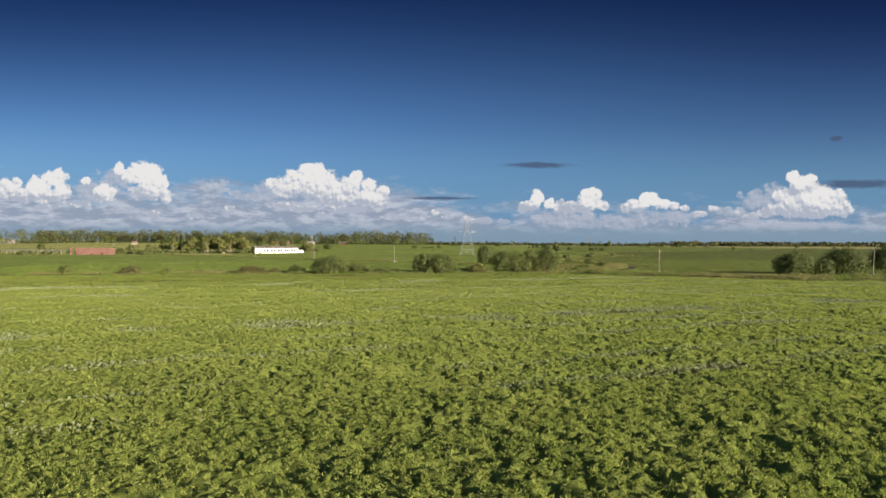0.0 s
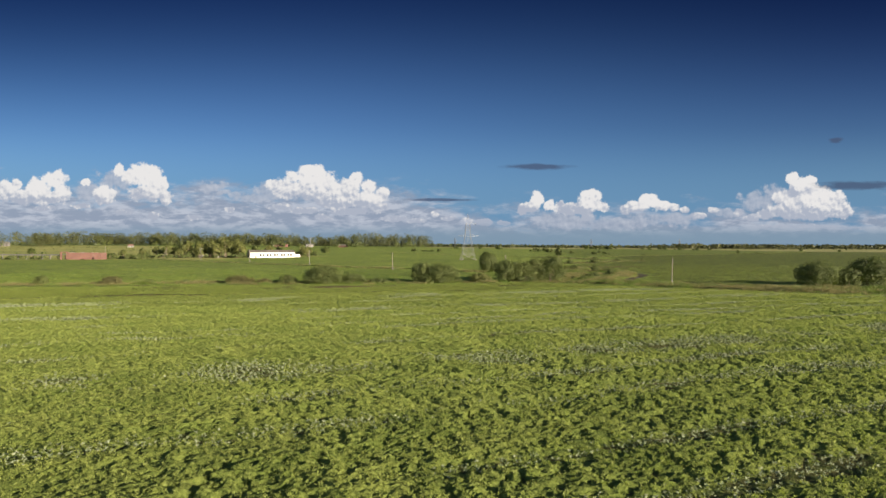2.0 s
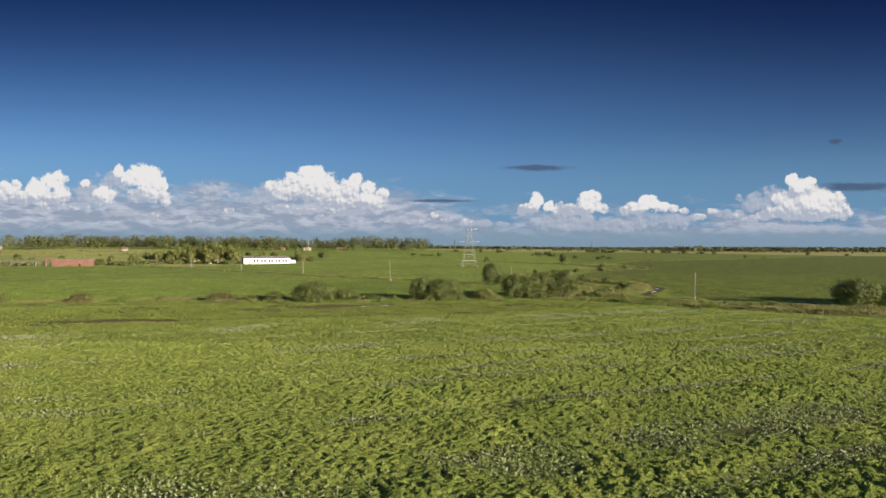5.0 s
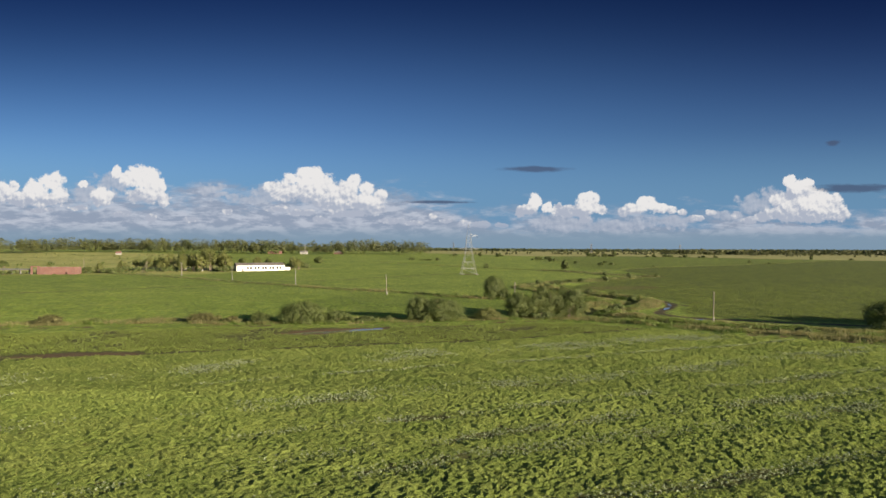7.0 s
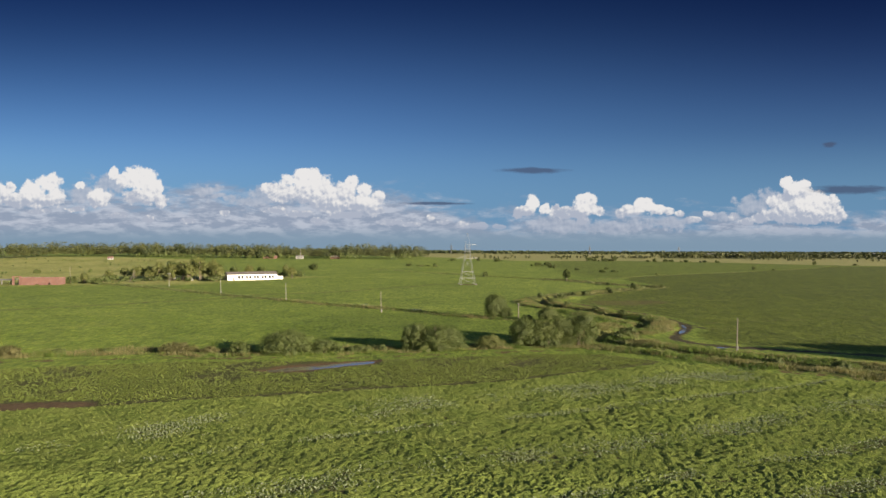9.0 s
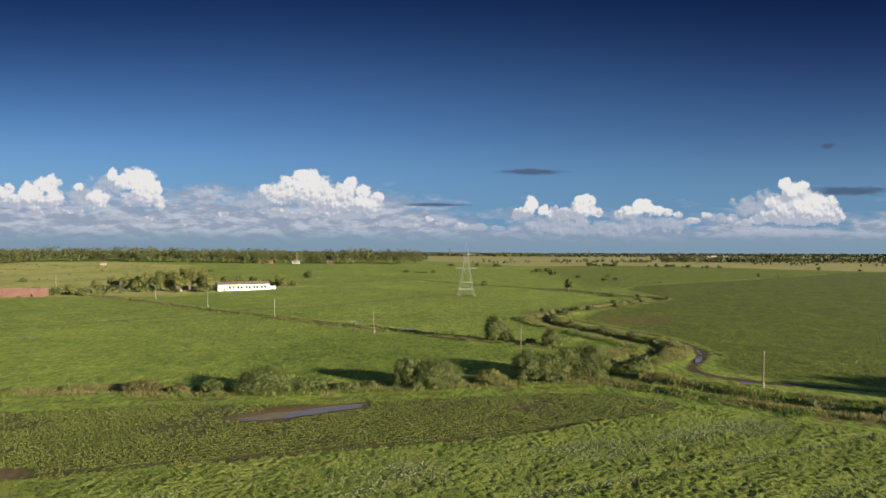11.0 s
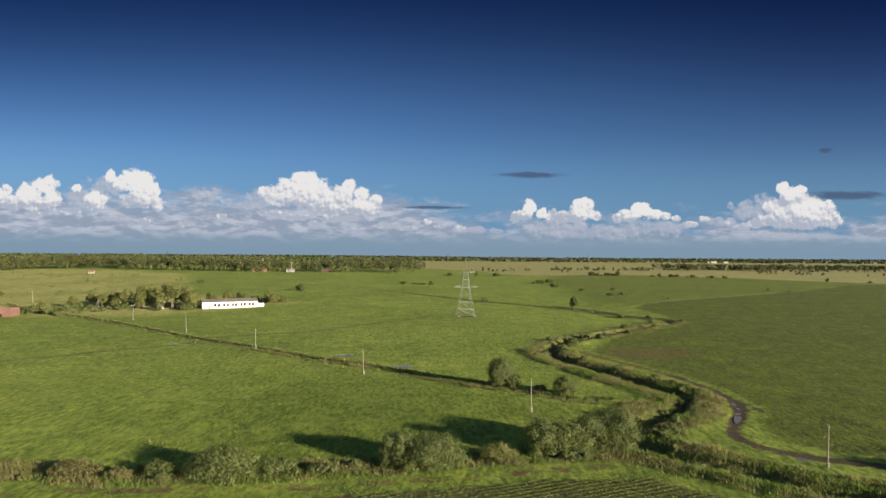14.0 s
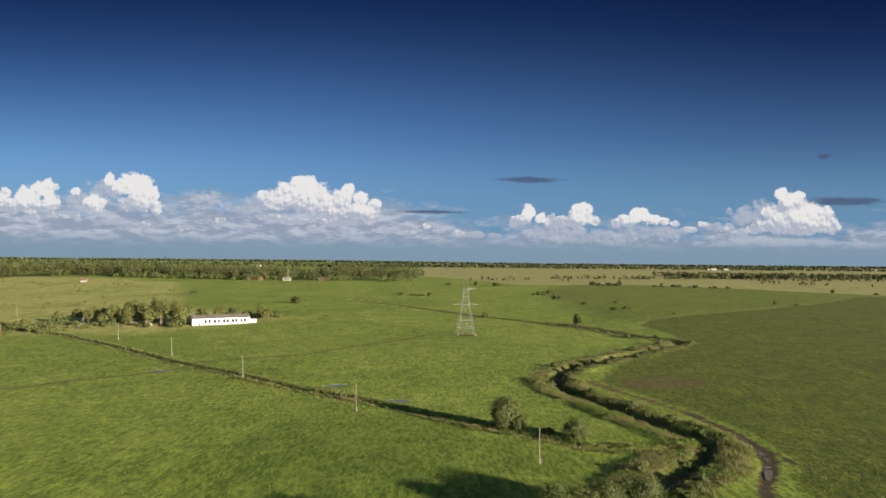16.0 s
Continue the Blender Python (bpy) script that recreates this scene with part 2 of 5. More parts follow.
def leafy(name, dark, light, tip, patch=0.25, through=0.35, rough=0.6, gloss=0.3):
    """Leaves and blades: colour varies leaf by leaf and in drifts; light shines through."""
    m = bpy.data.materials.new(name)
    m.use_nodes = True
    nt = m.node_tree
    nt.nodes.clear()
    out = nt.nodes.new("ShaderNodeOutputMaterial")
    b = nt.nodes.new("ShaderNodeBsdfPrincipled")
    tr = nt.nodes.new("ShaderNodeBsdfTranslucent")
    mix = nt.nodes.new("ShaderNodeMixShader")
    geo = nt.nodes.new("ShaderNodeNewGeometry")
    isl = geo.outputs["Random Per Island"]
    drift = noisy(nt, geo.outputs["Position"], patch, 3.0)
    col = mixc(nt, span(nt, drift, 0.32, 0.68), dark, light)
    col = mixc(nt, span(nt, isl, 0.55, 1.0), col, tip)
    col = mixc(nt, span(nt, calc(nt, "FRACT", calc(nt, "MULTIPLY", isl, 7.3)), 0.0, 1.0, 0.0, 0.35), col, mixc(nt, 1.0, col, (0.55, 0.6, 0.5), "MULTIPLY"))
    put(nt, b.inputs["Base Color"], col)
    b.inputs["Roughness"].default_value = rough
    b.inputs["Specular IOR Level"].default_value = gloss
    put(nt, tr.inputs["Color"], mixc(nt, 1.0, col, (1.0, 1.1, 0.6), "MULTIPLY"))
    mix.inputs[0].default_value = through
    nt.links.new(b.outputs[0], mix.inputs[1])
    nt.links.new(tr.outputs[0], mix.inputs[2])
    nt.links.new(mix.outputs[0], out.inputs[0])
    return m


def ground_material():
    m, nt, b = material("field_ground")
    co = coords(nt)
    wide, mid, fine = noisy(nt, co, 0.012, 5.0, 0.6), noisy(nt, co, 0.11, 5.0, 0.62), noisy(nt, co, 1.6, 6.0, 0.7)
    lanes = noisy(nt, scaled(nt, co, (0.018, 0.16, 1), -24), 1.0, 4.0, 0.6)
    tone = calc(nt, "ADD", calc(nt, "MULTIPLY", wide, 0.45), calc(nt, "ADD", calc(nt, "MULTIPLY", mid, 0.3), calc(nt, "MULTIPLY", lanes, 0.25)))
    grass = mixc(nt, span(nt, tone, 0.36, 0.64), (0.125, 0.171, 0.024), (0.228, 0.27, 0.05))
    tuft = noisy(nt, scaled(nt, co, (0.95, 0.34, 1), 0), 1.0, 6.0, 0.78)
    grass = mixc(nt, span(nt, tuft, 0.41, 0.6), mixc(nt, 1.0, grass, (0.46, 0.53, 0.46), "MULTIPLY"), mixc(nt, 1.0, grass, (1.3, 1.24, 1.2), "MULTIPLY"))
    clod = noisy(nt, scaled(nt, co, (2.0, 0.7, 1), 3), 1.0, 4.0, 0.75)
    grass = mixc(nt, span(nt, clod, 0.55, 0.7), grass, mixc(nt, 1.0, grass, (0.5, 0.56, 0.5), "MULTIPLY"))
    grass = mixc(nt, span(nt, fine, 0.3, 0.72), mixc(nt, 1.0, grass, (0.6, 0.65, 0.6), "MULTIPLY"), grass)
    grass = mixc(nt, span(nt, noisy(nt, co, 0.05, 6.0, 0.65, 0.4), 0.54, 0.7, 0.0, 0.4), grass, (0.215, 0.235, 0.05))
    hummock = noisy(nt, scaled(nt, co, (0.14, 0.07, 1), 0), 1.0, 6.0, 0.7)
    grass = mixc(nt, span(nt, hummock, 0.4, 0.6), mixc(nt, 1.0, grass, (0.84, 0.86, 0.84), "MULTIPLY"), mixc(nt, 1.0, grass, (1.08, 1.07, 1.06), "MULTIPLY"))
    # meadow between hedge and pole ditch, tinted darker than the rest
    darker_meadow = span(nt, calc(nt, "ADD", attr(nt, "darker_meadow"), calc(nt, "MULTIPLY", calc(nt, "SUBTRACT", mid, 0.5), 30.0)), -6.0, 16.0, smooth=True)
    grass = mixc(nt, darker_meadow, grass, mixc(nt, 1.0, grass, (0.74, 0.77, 0.7), "MULTIPLY"))
    wob = calc(nt, "MULTIPLY", calc(nt, "SUBTRACT", noisy(nt, co, 0.45, 5.0, 0.65), 0.5), 5.0)

    def mask(name, soft=0.6, wobble=1.0):
        return span(nt, calc(nt, "ADD", attr(nt, name), calc(nt, "MULTIPLY", wob, wobble)), -soft, soft, smooth=True)

    soil = mixc(nt, span(nt, fine, 0.35, 0.7), (0.052, 0.033, 0.016), (0.118, 0.078, 0.042))
    dry = mixc(nt, span(nt, mid, 0.35, 0.65), (0.185, 0.165, 0.06), (0.26, 0.235, 0.1))
    dry = mixc(nt, span(nt, lanes, 0.45, 0.62), dry, (0.14, 0.155, 0.045))
    scrubby = mixc(nt, span(nt, hummock, 0.42, 0.6), (0.215, 0.215, 0.055), (0.31, 0.29, 0.1))
    scrubby = mixc(nt, span(nt, noisy(nt, co, 0.045, 5.0, 0.7, 0.3), 0.6, 0.7), scrubby, (0.24, 0.2, 0.09))
    scrubby = mixc(nt, span(nt, tuft, 0.4, 0.56), mixc(nt, 1.0, scrubby, (0.66, 0.68, 0.64), "MULTIPLY"), scrubby)
    col = mixc(nt, calc(nt, "MULTIPLY", mask("rough", 14.0, 7.0), span(nt, wide, 0.35, 0.55, 0.45, 1.0)), grass, scrubby)
    col = mixc(nt, mask("straw", 5.0, 3.0), col, dry)
    weeds = mixc(nt, span(nt, mid, 0.35, 0.65), (0.085, 0.112, 0.022), (0.14, 0.165, 0.032))
    weeds = mixc(nt, span(nt, tuft, 0.4, 0.6), (0.05, 0.062, 0.016), weeds)
    # under the pale rows the ground is painted darker, for shade between plants
    weeds = mixc(nt, calc(nt, "MULTIPLY", attr(nt, "band"), 0.8), weeds, (0.035, 0.04, 0.016))
    col = mixc(nt, mask("weeds"), col, weeds)
    rows = nt.nodes.new("ShaderNodeTexWave")
    rows.wave_type, rows.bands_direction = "BANDS", "Y"
    put(nt, rows.inputs["Vector"], scaled(nt, co, (1, 1, 1), -23))
    rows.inputs["Scale"].default_value, rows.inputs["Distortion"].default_value = 0.35, 1.0
    crop = mixc(nt, span(nt, mid, 0.3, 0.7), (0.06, 0.086, 0.009), (0.09, 0.118, 0.014))
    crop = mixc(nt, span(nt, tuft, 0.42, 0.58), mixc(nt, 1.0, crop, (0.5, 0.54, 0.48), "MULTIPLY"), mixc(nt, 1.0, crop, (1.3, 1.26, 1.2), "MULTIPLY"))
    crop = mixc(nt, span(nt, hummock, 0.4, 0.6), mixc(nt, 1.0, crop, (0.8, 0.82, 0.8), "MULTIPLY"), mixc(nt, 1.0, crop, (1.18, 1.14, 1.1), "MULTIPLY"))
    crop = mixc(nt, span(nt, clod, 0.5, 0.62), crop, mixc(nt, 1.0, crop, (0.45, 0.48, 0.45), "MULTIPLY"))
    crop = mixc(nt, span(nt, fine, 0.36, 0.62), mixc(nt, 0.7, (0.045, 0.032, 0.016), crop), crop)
    crop = mixc(nt, span(nt, calc(nt, "ADD", rows.outputs["Fac"], calc(nt, "SUBTRACT", fine, 0.5)), 0.05, 0.5, 0.2, 0.0), crop, mixc(nt, 0.6, soil, crop))
    bare = span(nt, noisy(nt, scaled(nt, co, (0.02, 0.07, 1), -20), 1.0, 5.0, 0.65), 0.62, 0.76)
    crop = mixc(nt, calc(nt, "MULTIPLY", bare, 0.3), crop, soil)
    col = mixc(nt, calc(nt, "MULTIPLY", mask("ley", 20.0, 4.0), 0.6), col, crop)
    crop = mixc(nt, calc(nt, "MULTIPLY", mask("sparse", 4.0, 2.0), span(nt, fine, 0.35, 0.6, 0.2, 0.75)), crop, soil)
    col = mixc(nt, mask("crop", 2.2, 1.5), col, crop)
    tilled = mixc(nt, span(nt, fine, 0.35, 0.65), (0.035, 0.033, 0.014), (0.08, 0.08, 0.025))
    col = mixc(nt, mask("tilled"), col, tilled)
    rough = mixc(nt, span(nt, mid, 0.38, 0.62), (0.068, 0.09, 0.018), (0.138, 0.13, 0.044))
    rough = mixc(nt, span(nt, fine, 0.35, 0.65), mixc(nt, 1.0, rough, (0.5, 0.5, 0.5), "MULTIPLY"), rough)
    col = mixc(nt, mask("verge", 1.2), col, rough)
    col = mixc(nt, mask("mud", 0.5, 0.8), col, soil)
    mire = mixc(nt, span(nt, fine, 0.35, 0.65), (0.026, 0.021, 0.012), (0.06, 0.05, 0.026))
    col = mixc(nt, mask("wet", 0.5, 0.5), col, mire)
    put(nt, b.inputs["Base Color"], col)
    b.inputs["Roughness"].default_value = 0.95
    b.inputs["Specular IOR Level"].default_value = 0.15
    h = calc(nt, "ADD", calc(nt, "MULTIPLY", fine, 0.4), calc(nt, "MULTIPLY", tuft, 0.6))
    bumped(nt, b, h, 0.7, 0.4)
    return m


M_GROUND = ground_material()
M_WEED = leafy("feathery_weed", (0.185, 0.226, 0.048), (0.254, 0.29, 0.068), (0.276, 0.3, 0.09), 0.18, 0.5)
def canopy_material():
    m, nt, b = material("weed_canopy")
    co = coords(nt)
    drift, fuzz, speck = noisy(nt, co, 0.18, 4.0), noisy(nt, co, 4.0, 6.0, 0.75), noisy(nt, co, 16.0, 3.0, 0.7)
    col = mixc(nt, span(nt, drift, 0.34, 0.66), (0.168, 0.218, 0.046), (0.242, 0.284, 0.068))
    col = mixc(nt, span(nt, fuzz, 0.38, 0.6), mixc(nt, 1.0, col, (0.6, 0.65, 0.6), "MULTIPLY"), col)
    col = mixc(nt, span(nt, speck, 0.55, 0.75), col, (0.26, 0.3, 0.09))
    # low gaps between clumps: soil tone painted in for the shade there
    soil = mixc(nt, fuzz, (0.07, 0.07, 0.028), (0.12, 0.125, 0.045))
    col = mixc(nt, span(nt, calc(nt, "ADD", attr(nt, "gap_shade"), calc(nt, "MULTIPLY", calc(nt, "SUBTRACT", speck, 0.5), 0.6)), 0.25, 0.75), col, soil)
    put(nt, b.inputs["Base Color"], col)
    b.inputs["Roughness"].default_value, b.inputs["Specular IOR Level"].default_value = 0.9, 0.1
    bumped(nt, b, calc(nt, "ADD", fuzz, calc(nt, "MULTIPLY", speck, 0.4)), 1.0, 0.25)
    tr = nt.nodes.new("ShaderNodeBsdfTranslucent")
    put(nt, tr.inputs["Color"], col)
    mix = nt.nodes.new("ShaderNodeMixShader")
    mix.inputs[0].default_value = 0.3
    nt.links.new(b.outputs[0], mix.inputs[1])
    nt.links.new(tr.outputs[0], mix.inputs[2])
    nt.links.new(mix.outputs[0], nt.nodes["Material Output"].inputs[0])
    return m


M_CANOPY = canopy_material()
M_BROAD = leafy("pale_broad_leaf", (0.12, 0.146, 0.066), (0.16, 0.185, 0.1), (0.24, 0.26, 0.17), 0.3, 0.12, 0.6, 0.3)
M_CROP = leafy("crop_leaf", (0.072, 0.096, 0.014), (0.11, 0.136, 0.023), (0.138, 0.166, 0.038), 0.12, 0.25)
M_GRASS = leafy("meadow_grass", (0.06, 0.1, 0.012), (0.096, 0.138, 0.02), (0.15, 0.172, 0.04), 0.06, 0.35)
M_DRY = leafy("dry_verge_grass", (0.075, 0.086, 0.021), (0.155, 0.138, 0.054), (0.235, 0.192, 0.095), 0.16, 0.35)
M_BROWN = leafy("brownish_bush_leaf", (0.07, 0.072, 0.024), (0.115, 0.105, 0.04), (0.15, 0.135, 0.06), 0.4, 0.35)
M_GROVE = leafy("grove_leaf", (0.068, 0.08, 0.02), (0.118, 0.124, 0.035), (0.145, 0.146, 0.047), 0.09, 0.28)
M_WILLOW = leafy("willow_leaf", (0.046, 0.062, 0.015), (0.078, 0.098, 0.024), (0.1, 0.115, 0.037), 0.5, 0.24)
M_ALDER = leafy("alder_leaf", (0.04, 0.056, 0.013), (0.072, 0.09, 0.02), (0.098, 0.115, 0.034), 0.5, 0.24)
M_BIRCH = leafy("birch_leaf", (0.052, 0.07, 0.016), (0.088, 0.106, 0.026), (0.11, 0.122, 0.04), 0.12, 0.26)
M_PINE = leafy("pine_needles", (0.022, 0.031, 0.01), (0.04, 0.05, 0.015), (0.05, 0.06, 0.02), 0.04, 0.12)
M_WOODS = leafy("woodland_leaf", (0.016, 0.022, 0.007), (0.062, 0.066, 0.017), (0.064, 0.068, 0.019), 0.055, 0.12)
M_BARK = plain("bark", (0.13, 0.1, 0.075), 0.9, 0, 0.4, 4.0, 0.5)
M_WOOD = plain("weathered_pole_wood", (0.12, 0.1, 0.085), 0.85, 0, 0.25, 5.0, 0.3, (0.1, 0.08, 0.065))
M_CONC = plain("weathered_concrete", (0.135, 0.128, 0.118), 0.9, 0, 0.2, 4.0, 0.3, (0.095, 0.085, 0.075))
M_STEEL_DULL = plain("dull_far_steel", (0.05, 0.053, 0.056), 0.6, 0.3, 0.12, 2.0)
M_STEEL = plain("galvanised_steel", (0.2, 0.205, 0.21), 0.55, 0.4, 0.12, 2.0)
M_PALE = plain("weathered_pale_render", (0.2, 0.19, 0.17), 0.9, 0, 0.15, 0.8, 0.1, (0.15, 0.14, 0.125))
M_WHITE = plain("whitewashed_wall", (0.5, 0.495, 0.485), 0.85, 0, 0.05, 0.6, 0.1, (0.52, 0.5, 0.46))
M_ROOF = plain("tar_roof", (0.085, 0.072, 0.062), 0.9, 0, 0.25, 0.8, 0.2, (0.13, 0.108, 0.088))
M_BRICK = plain("red_brick", (0.105, 0.05, 0.039), 0.9, 0, 0.3, 1.2, 0.3, (0.12, 0.075, 0.06))
M_GLASS = plain("dark_window", (0.02, 0.022, 0.025), 0.04, 0, 0.2, 1.0)


def water_material():
    m, nt, b = material("puddle_water")
    put(nt, b.inputs["Base Color"], mixc(nt, noisy(nt, coords(nt), 0.8, 3.0), (0.1, 0.085, 0.065), (0.15, 0.13, 0.105)))
    b.inputs["Roughness"].default_value = 0.05
    b.inputs["IOR"].default_value = 1.45
    bumped(nt, b, noisy(nt, coords(nt), 3.0, 2.0), 0.06, 0.02)
    return m


M_WATER = water_material()

# ---- plan of the land ----
RNG = np.random.default_rng(7)
KNOT_Y = [-5000, 0, 60, 140, 210, 260, 340, 480, 560, 700, 810, 1000, 1100, 1500, 5000]
KNOT_Z = [0.5, 0, -0.5, -1.5, -1.8, -1.2, -0.6, 0.2, 1.5, 3.0, 3.8, 6.4, 7.8, 8.6, 10.0]


def smooth_line(pts, n=6):
    """A curve through the points (Catmull-Rom)."""
    p = np.array(pts, float)
    p = np.vstack([2 * p[0] - p[1], p, 2 * p[-1] - p[-2]])
    out = []
    for i in range(1, len(p) - 2):
        for k in range(n):
            t = k / n
            out.append(0.5 * (2 * p[i] + (p[i + 1] - p[i - 1]) * t + (2 * p[i - 1] - 5 * p[i] + 4 * p[i + 1] - p[i + 2]) * t * t + (3 * p[i] - p[i - 1] - 3 * p[i + 1] + p[i + 2]) * t**3))
    out.append(p[-2])
    return np.array(out)


def line_dist(P, line):
    best = np.full(len(P), 1e9)
    for a, b in zip(line[:-1], line[1:]):
        ab = b - a
        t = np.clip(((P - a) @ ab) / (ab @ ab + 1e-9), 0, 1)
        best = np.minimum(best, np.hypot(*(P - a - t[:, None] * ab).T))
    return best


def inside_dist(P, poly):
    """Signed distance to a closed outline, positive inside."""
    q = np.array(poly, float)
    d = line_dist(P, np.vstack([q, q[:1]]))
    inside = np.zeros(len(P), bool)
    for a, b in zip(q, np.roll(q, -1, 0)):
        cross = (a[1] > P[:, 1]) != (b[1] > P[:, 1])
        xs = a[0] + (P[:, 1] - a[1]) * (b[0] - a[0]) / (b[1] - a[1] + 1e-12)
        inside ^= cross & (P[:, 0] < xs)
    return np.where(inside, d, -d)


STREAM = smooth_line([(80, 534), (103, 504), (118, 474), (133, 452), (107, 424), (90, 408), (69, 386), (53, 367), (46, 350), (45, 330), (52, 311), (58, 295), (63, 282), (68, 269), (62, 256), (49, 243), (43, 232), (46, 220), (56, 210), (66, 201), (80, 190), (101, 178), (140, 160), (210, 130)])
POLE_DITCH = smooth_line([(-300, 540), (-254, 495), (-210, 466), (-155, 420), (-112, 381), (-74, 351), (-46, 327), (-23, 311), (-3, 294), (14, 281), (28, 271), (42, 262), (58, 262)])
FAR_DITCH = smooth_line([(-90, 742), (-34, 676), (-4, 634), (34, 582), (80, 534)])
HEDGE_DITCH = smooth_line([(-180, 186), (-98, 203), (-73, 209), (-50, 207), (-25, 210), (-8, 213), (10, 217), (28, 220), (43, 224)])
TRACK = smooth_line([(57, 344), (66, 321), (73, 305), (77, 290), (79, 272), (77, 255), (70, 243), (65, 233), (67, 224), (76, 217), (93, 210), (130, 196), (200, 165)])
VERGE_TRACK = smooth_line([(-120, 192), (-70, 200), (-20, 203), (20, 211), (39, 214), (52, 205), (61, 193), (71, 184), (110, 160), (170, 128)])
NEAR_EDGE = [(-300, 90), (-150, 128), (-95, 142), (-66, 152), (-44, 159), (-18, 166), (9, 174), (35, 187), (50, 195), (68, 181), (110, 155), (200, 105)]
WEED_FIELD = NEAR_EDGE + [(400, -20), (400, -300), (-300, -300)]
DARK_STRIP = [(-300, 90), (-150, 128), (-95, 142), (-66, 152), (-44, 159), (-18, 166), (9, 174), (35, 187), (49, 196), (38, 207), (20, 206), (2, 202), (-23, 197), (-60, 196), (-90, 187), (-300, 140)]
RIGHT_FIELD = [(62, 345), (71, 320), (78, 301), (82.5, 286), (84, 271), (82.5, 253), (75.5, 241), (72, 230), (80, 221), (95, 214), (140, 199), (220, 165), (900, 40), (900, 900), (511, 861), (409, 763), (323, 689), (270, 650), (198, 601), (154, 564), (137, 530), (142, 490), (137, 460), (112, 422), (85, 392)]
PUDDLE_MUD = [(-39, 185.5), (-33, 191.5), (-24, 196), (-13, 200), (-15, 193.5), (-23, 187), (-31, 182.5)]
LEFT_MUD = [(-84, 151), (-70, 157), (-56, 159), (-54, 155), (-66, 152)]
STRAW_LAND = [(120, 1060), (197, 1060), (299, 1100), (441, 1030), (486, 966), (560, 888), (900, 700), (3500, 500), (4900, 4900), (-100, 4900), (-40, 1450), (60, 1250)]
# pools: centre, half lengths, turn in degrees
POOLS = [(-29.6, 188.3, 6.2, 1.7, 24), (-20.8, 193.5, 5.0, 1.2, 26), (-35, 334, 5, 1.6, 15), (-14, 312, 5.5, 1.6, -5), (-106, 360, 5.5, 1.3, 0), (-135, 286, 5, 1.2, 0), (72.6, 247.5, 4.0, 0.55, 62), (77.2, 259, 3.2, 0.5, 78), (69.8, 218.3, 2.3, 0.8, -25)]
ROUGH_LAND = [(-900, 380), (-330, 436), (-240, 462), (-200, 470), (-172, 468), (-112, 540), (-95, 560), (-210, 640), (-240, 720), (-360, 1000), (-520, 1100), (-900, 1100)]
LEY = [(118, 560), (154, 566), (198, 603), (270, 652), (323, 691), (409, 765), (511, 863), (900, 900), (900, 720), (560, 888), (486, 966), (441, 1030), (299, 1100), (197, 1060), (130, 900)]
FIELD_BANK = smooth_line([(118, 531), (137, 548), (154, 564), (198, 601), (270, 650), (323, 689), (409, 763), (511, 861)])
PYLON_PATH = smooth_line([(-104, 377), (-88, 386), (-74, 394), (-55, 407), (-37, 432), (-21, 450), (-3, 476), (14, 476)])
FIELD_LINE = smooth_line([(-180, 295), (-144, 324), (-126, 341), (-111, 353), (-100, 366)])
DARKER_MEADOW = [(-62, 208), (-50, 209), (10, 218), (42, 226), (44, 240), (40, 262), (14, 279), (-23, 308), (-40, 318), (-52, 270)]
SPARSE = [(66, 330), (70, 349), (88, 354), (104, 350), (100, 338), (84, 330)]
FIELD_CROSSING = smooth_line([(86, 266), (102, 270.5), (118, 275), (190, 297)])
ROWDIR = np.array([0.92, 0.392])


def pool_depth(P, pool):
    x, y, a, b, turn = pool
    c, s = math.cos(radians(turn)), math.sin(radians(turn))
    d = P - (x, y)
    return 1 - np.hypot((d[:, 0] * c + d[:, 1] * s) / a, (-d[:, 0] * s + d[:, 1] * c) / b)


def soft_noise(P, size, seed=0):
    """Cheap smooth noise in -1..1 from a few turned sine waves."""
    r = np.random.default_rng(seed)
    out = np.zeros(len(P))
    for _ in range(7):
        w = r.normal(size=2) / size * 2.2
        out += np.sin(P @ w + r.uniform(0, 6.28) + 1.3 * np.sin(P @ (w[::-1] * 0.6) + r.uniform(0, 6.28)))
    return out / 4.2


def base_height(P):
    z = np.interp(P[:, 1], KNOT_Y, KNOT_Z)
    tilt = np.clip((P[:, 1] - 600) / 400, 0, 1) * np.clip(P[:, 0], -700, 700) * -0.0006
    return z * (1 + tilt)


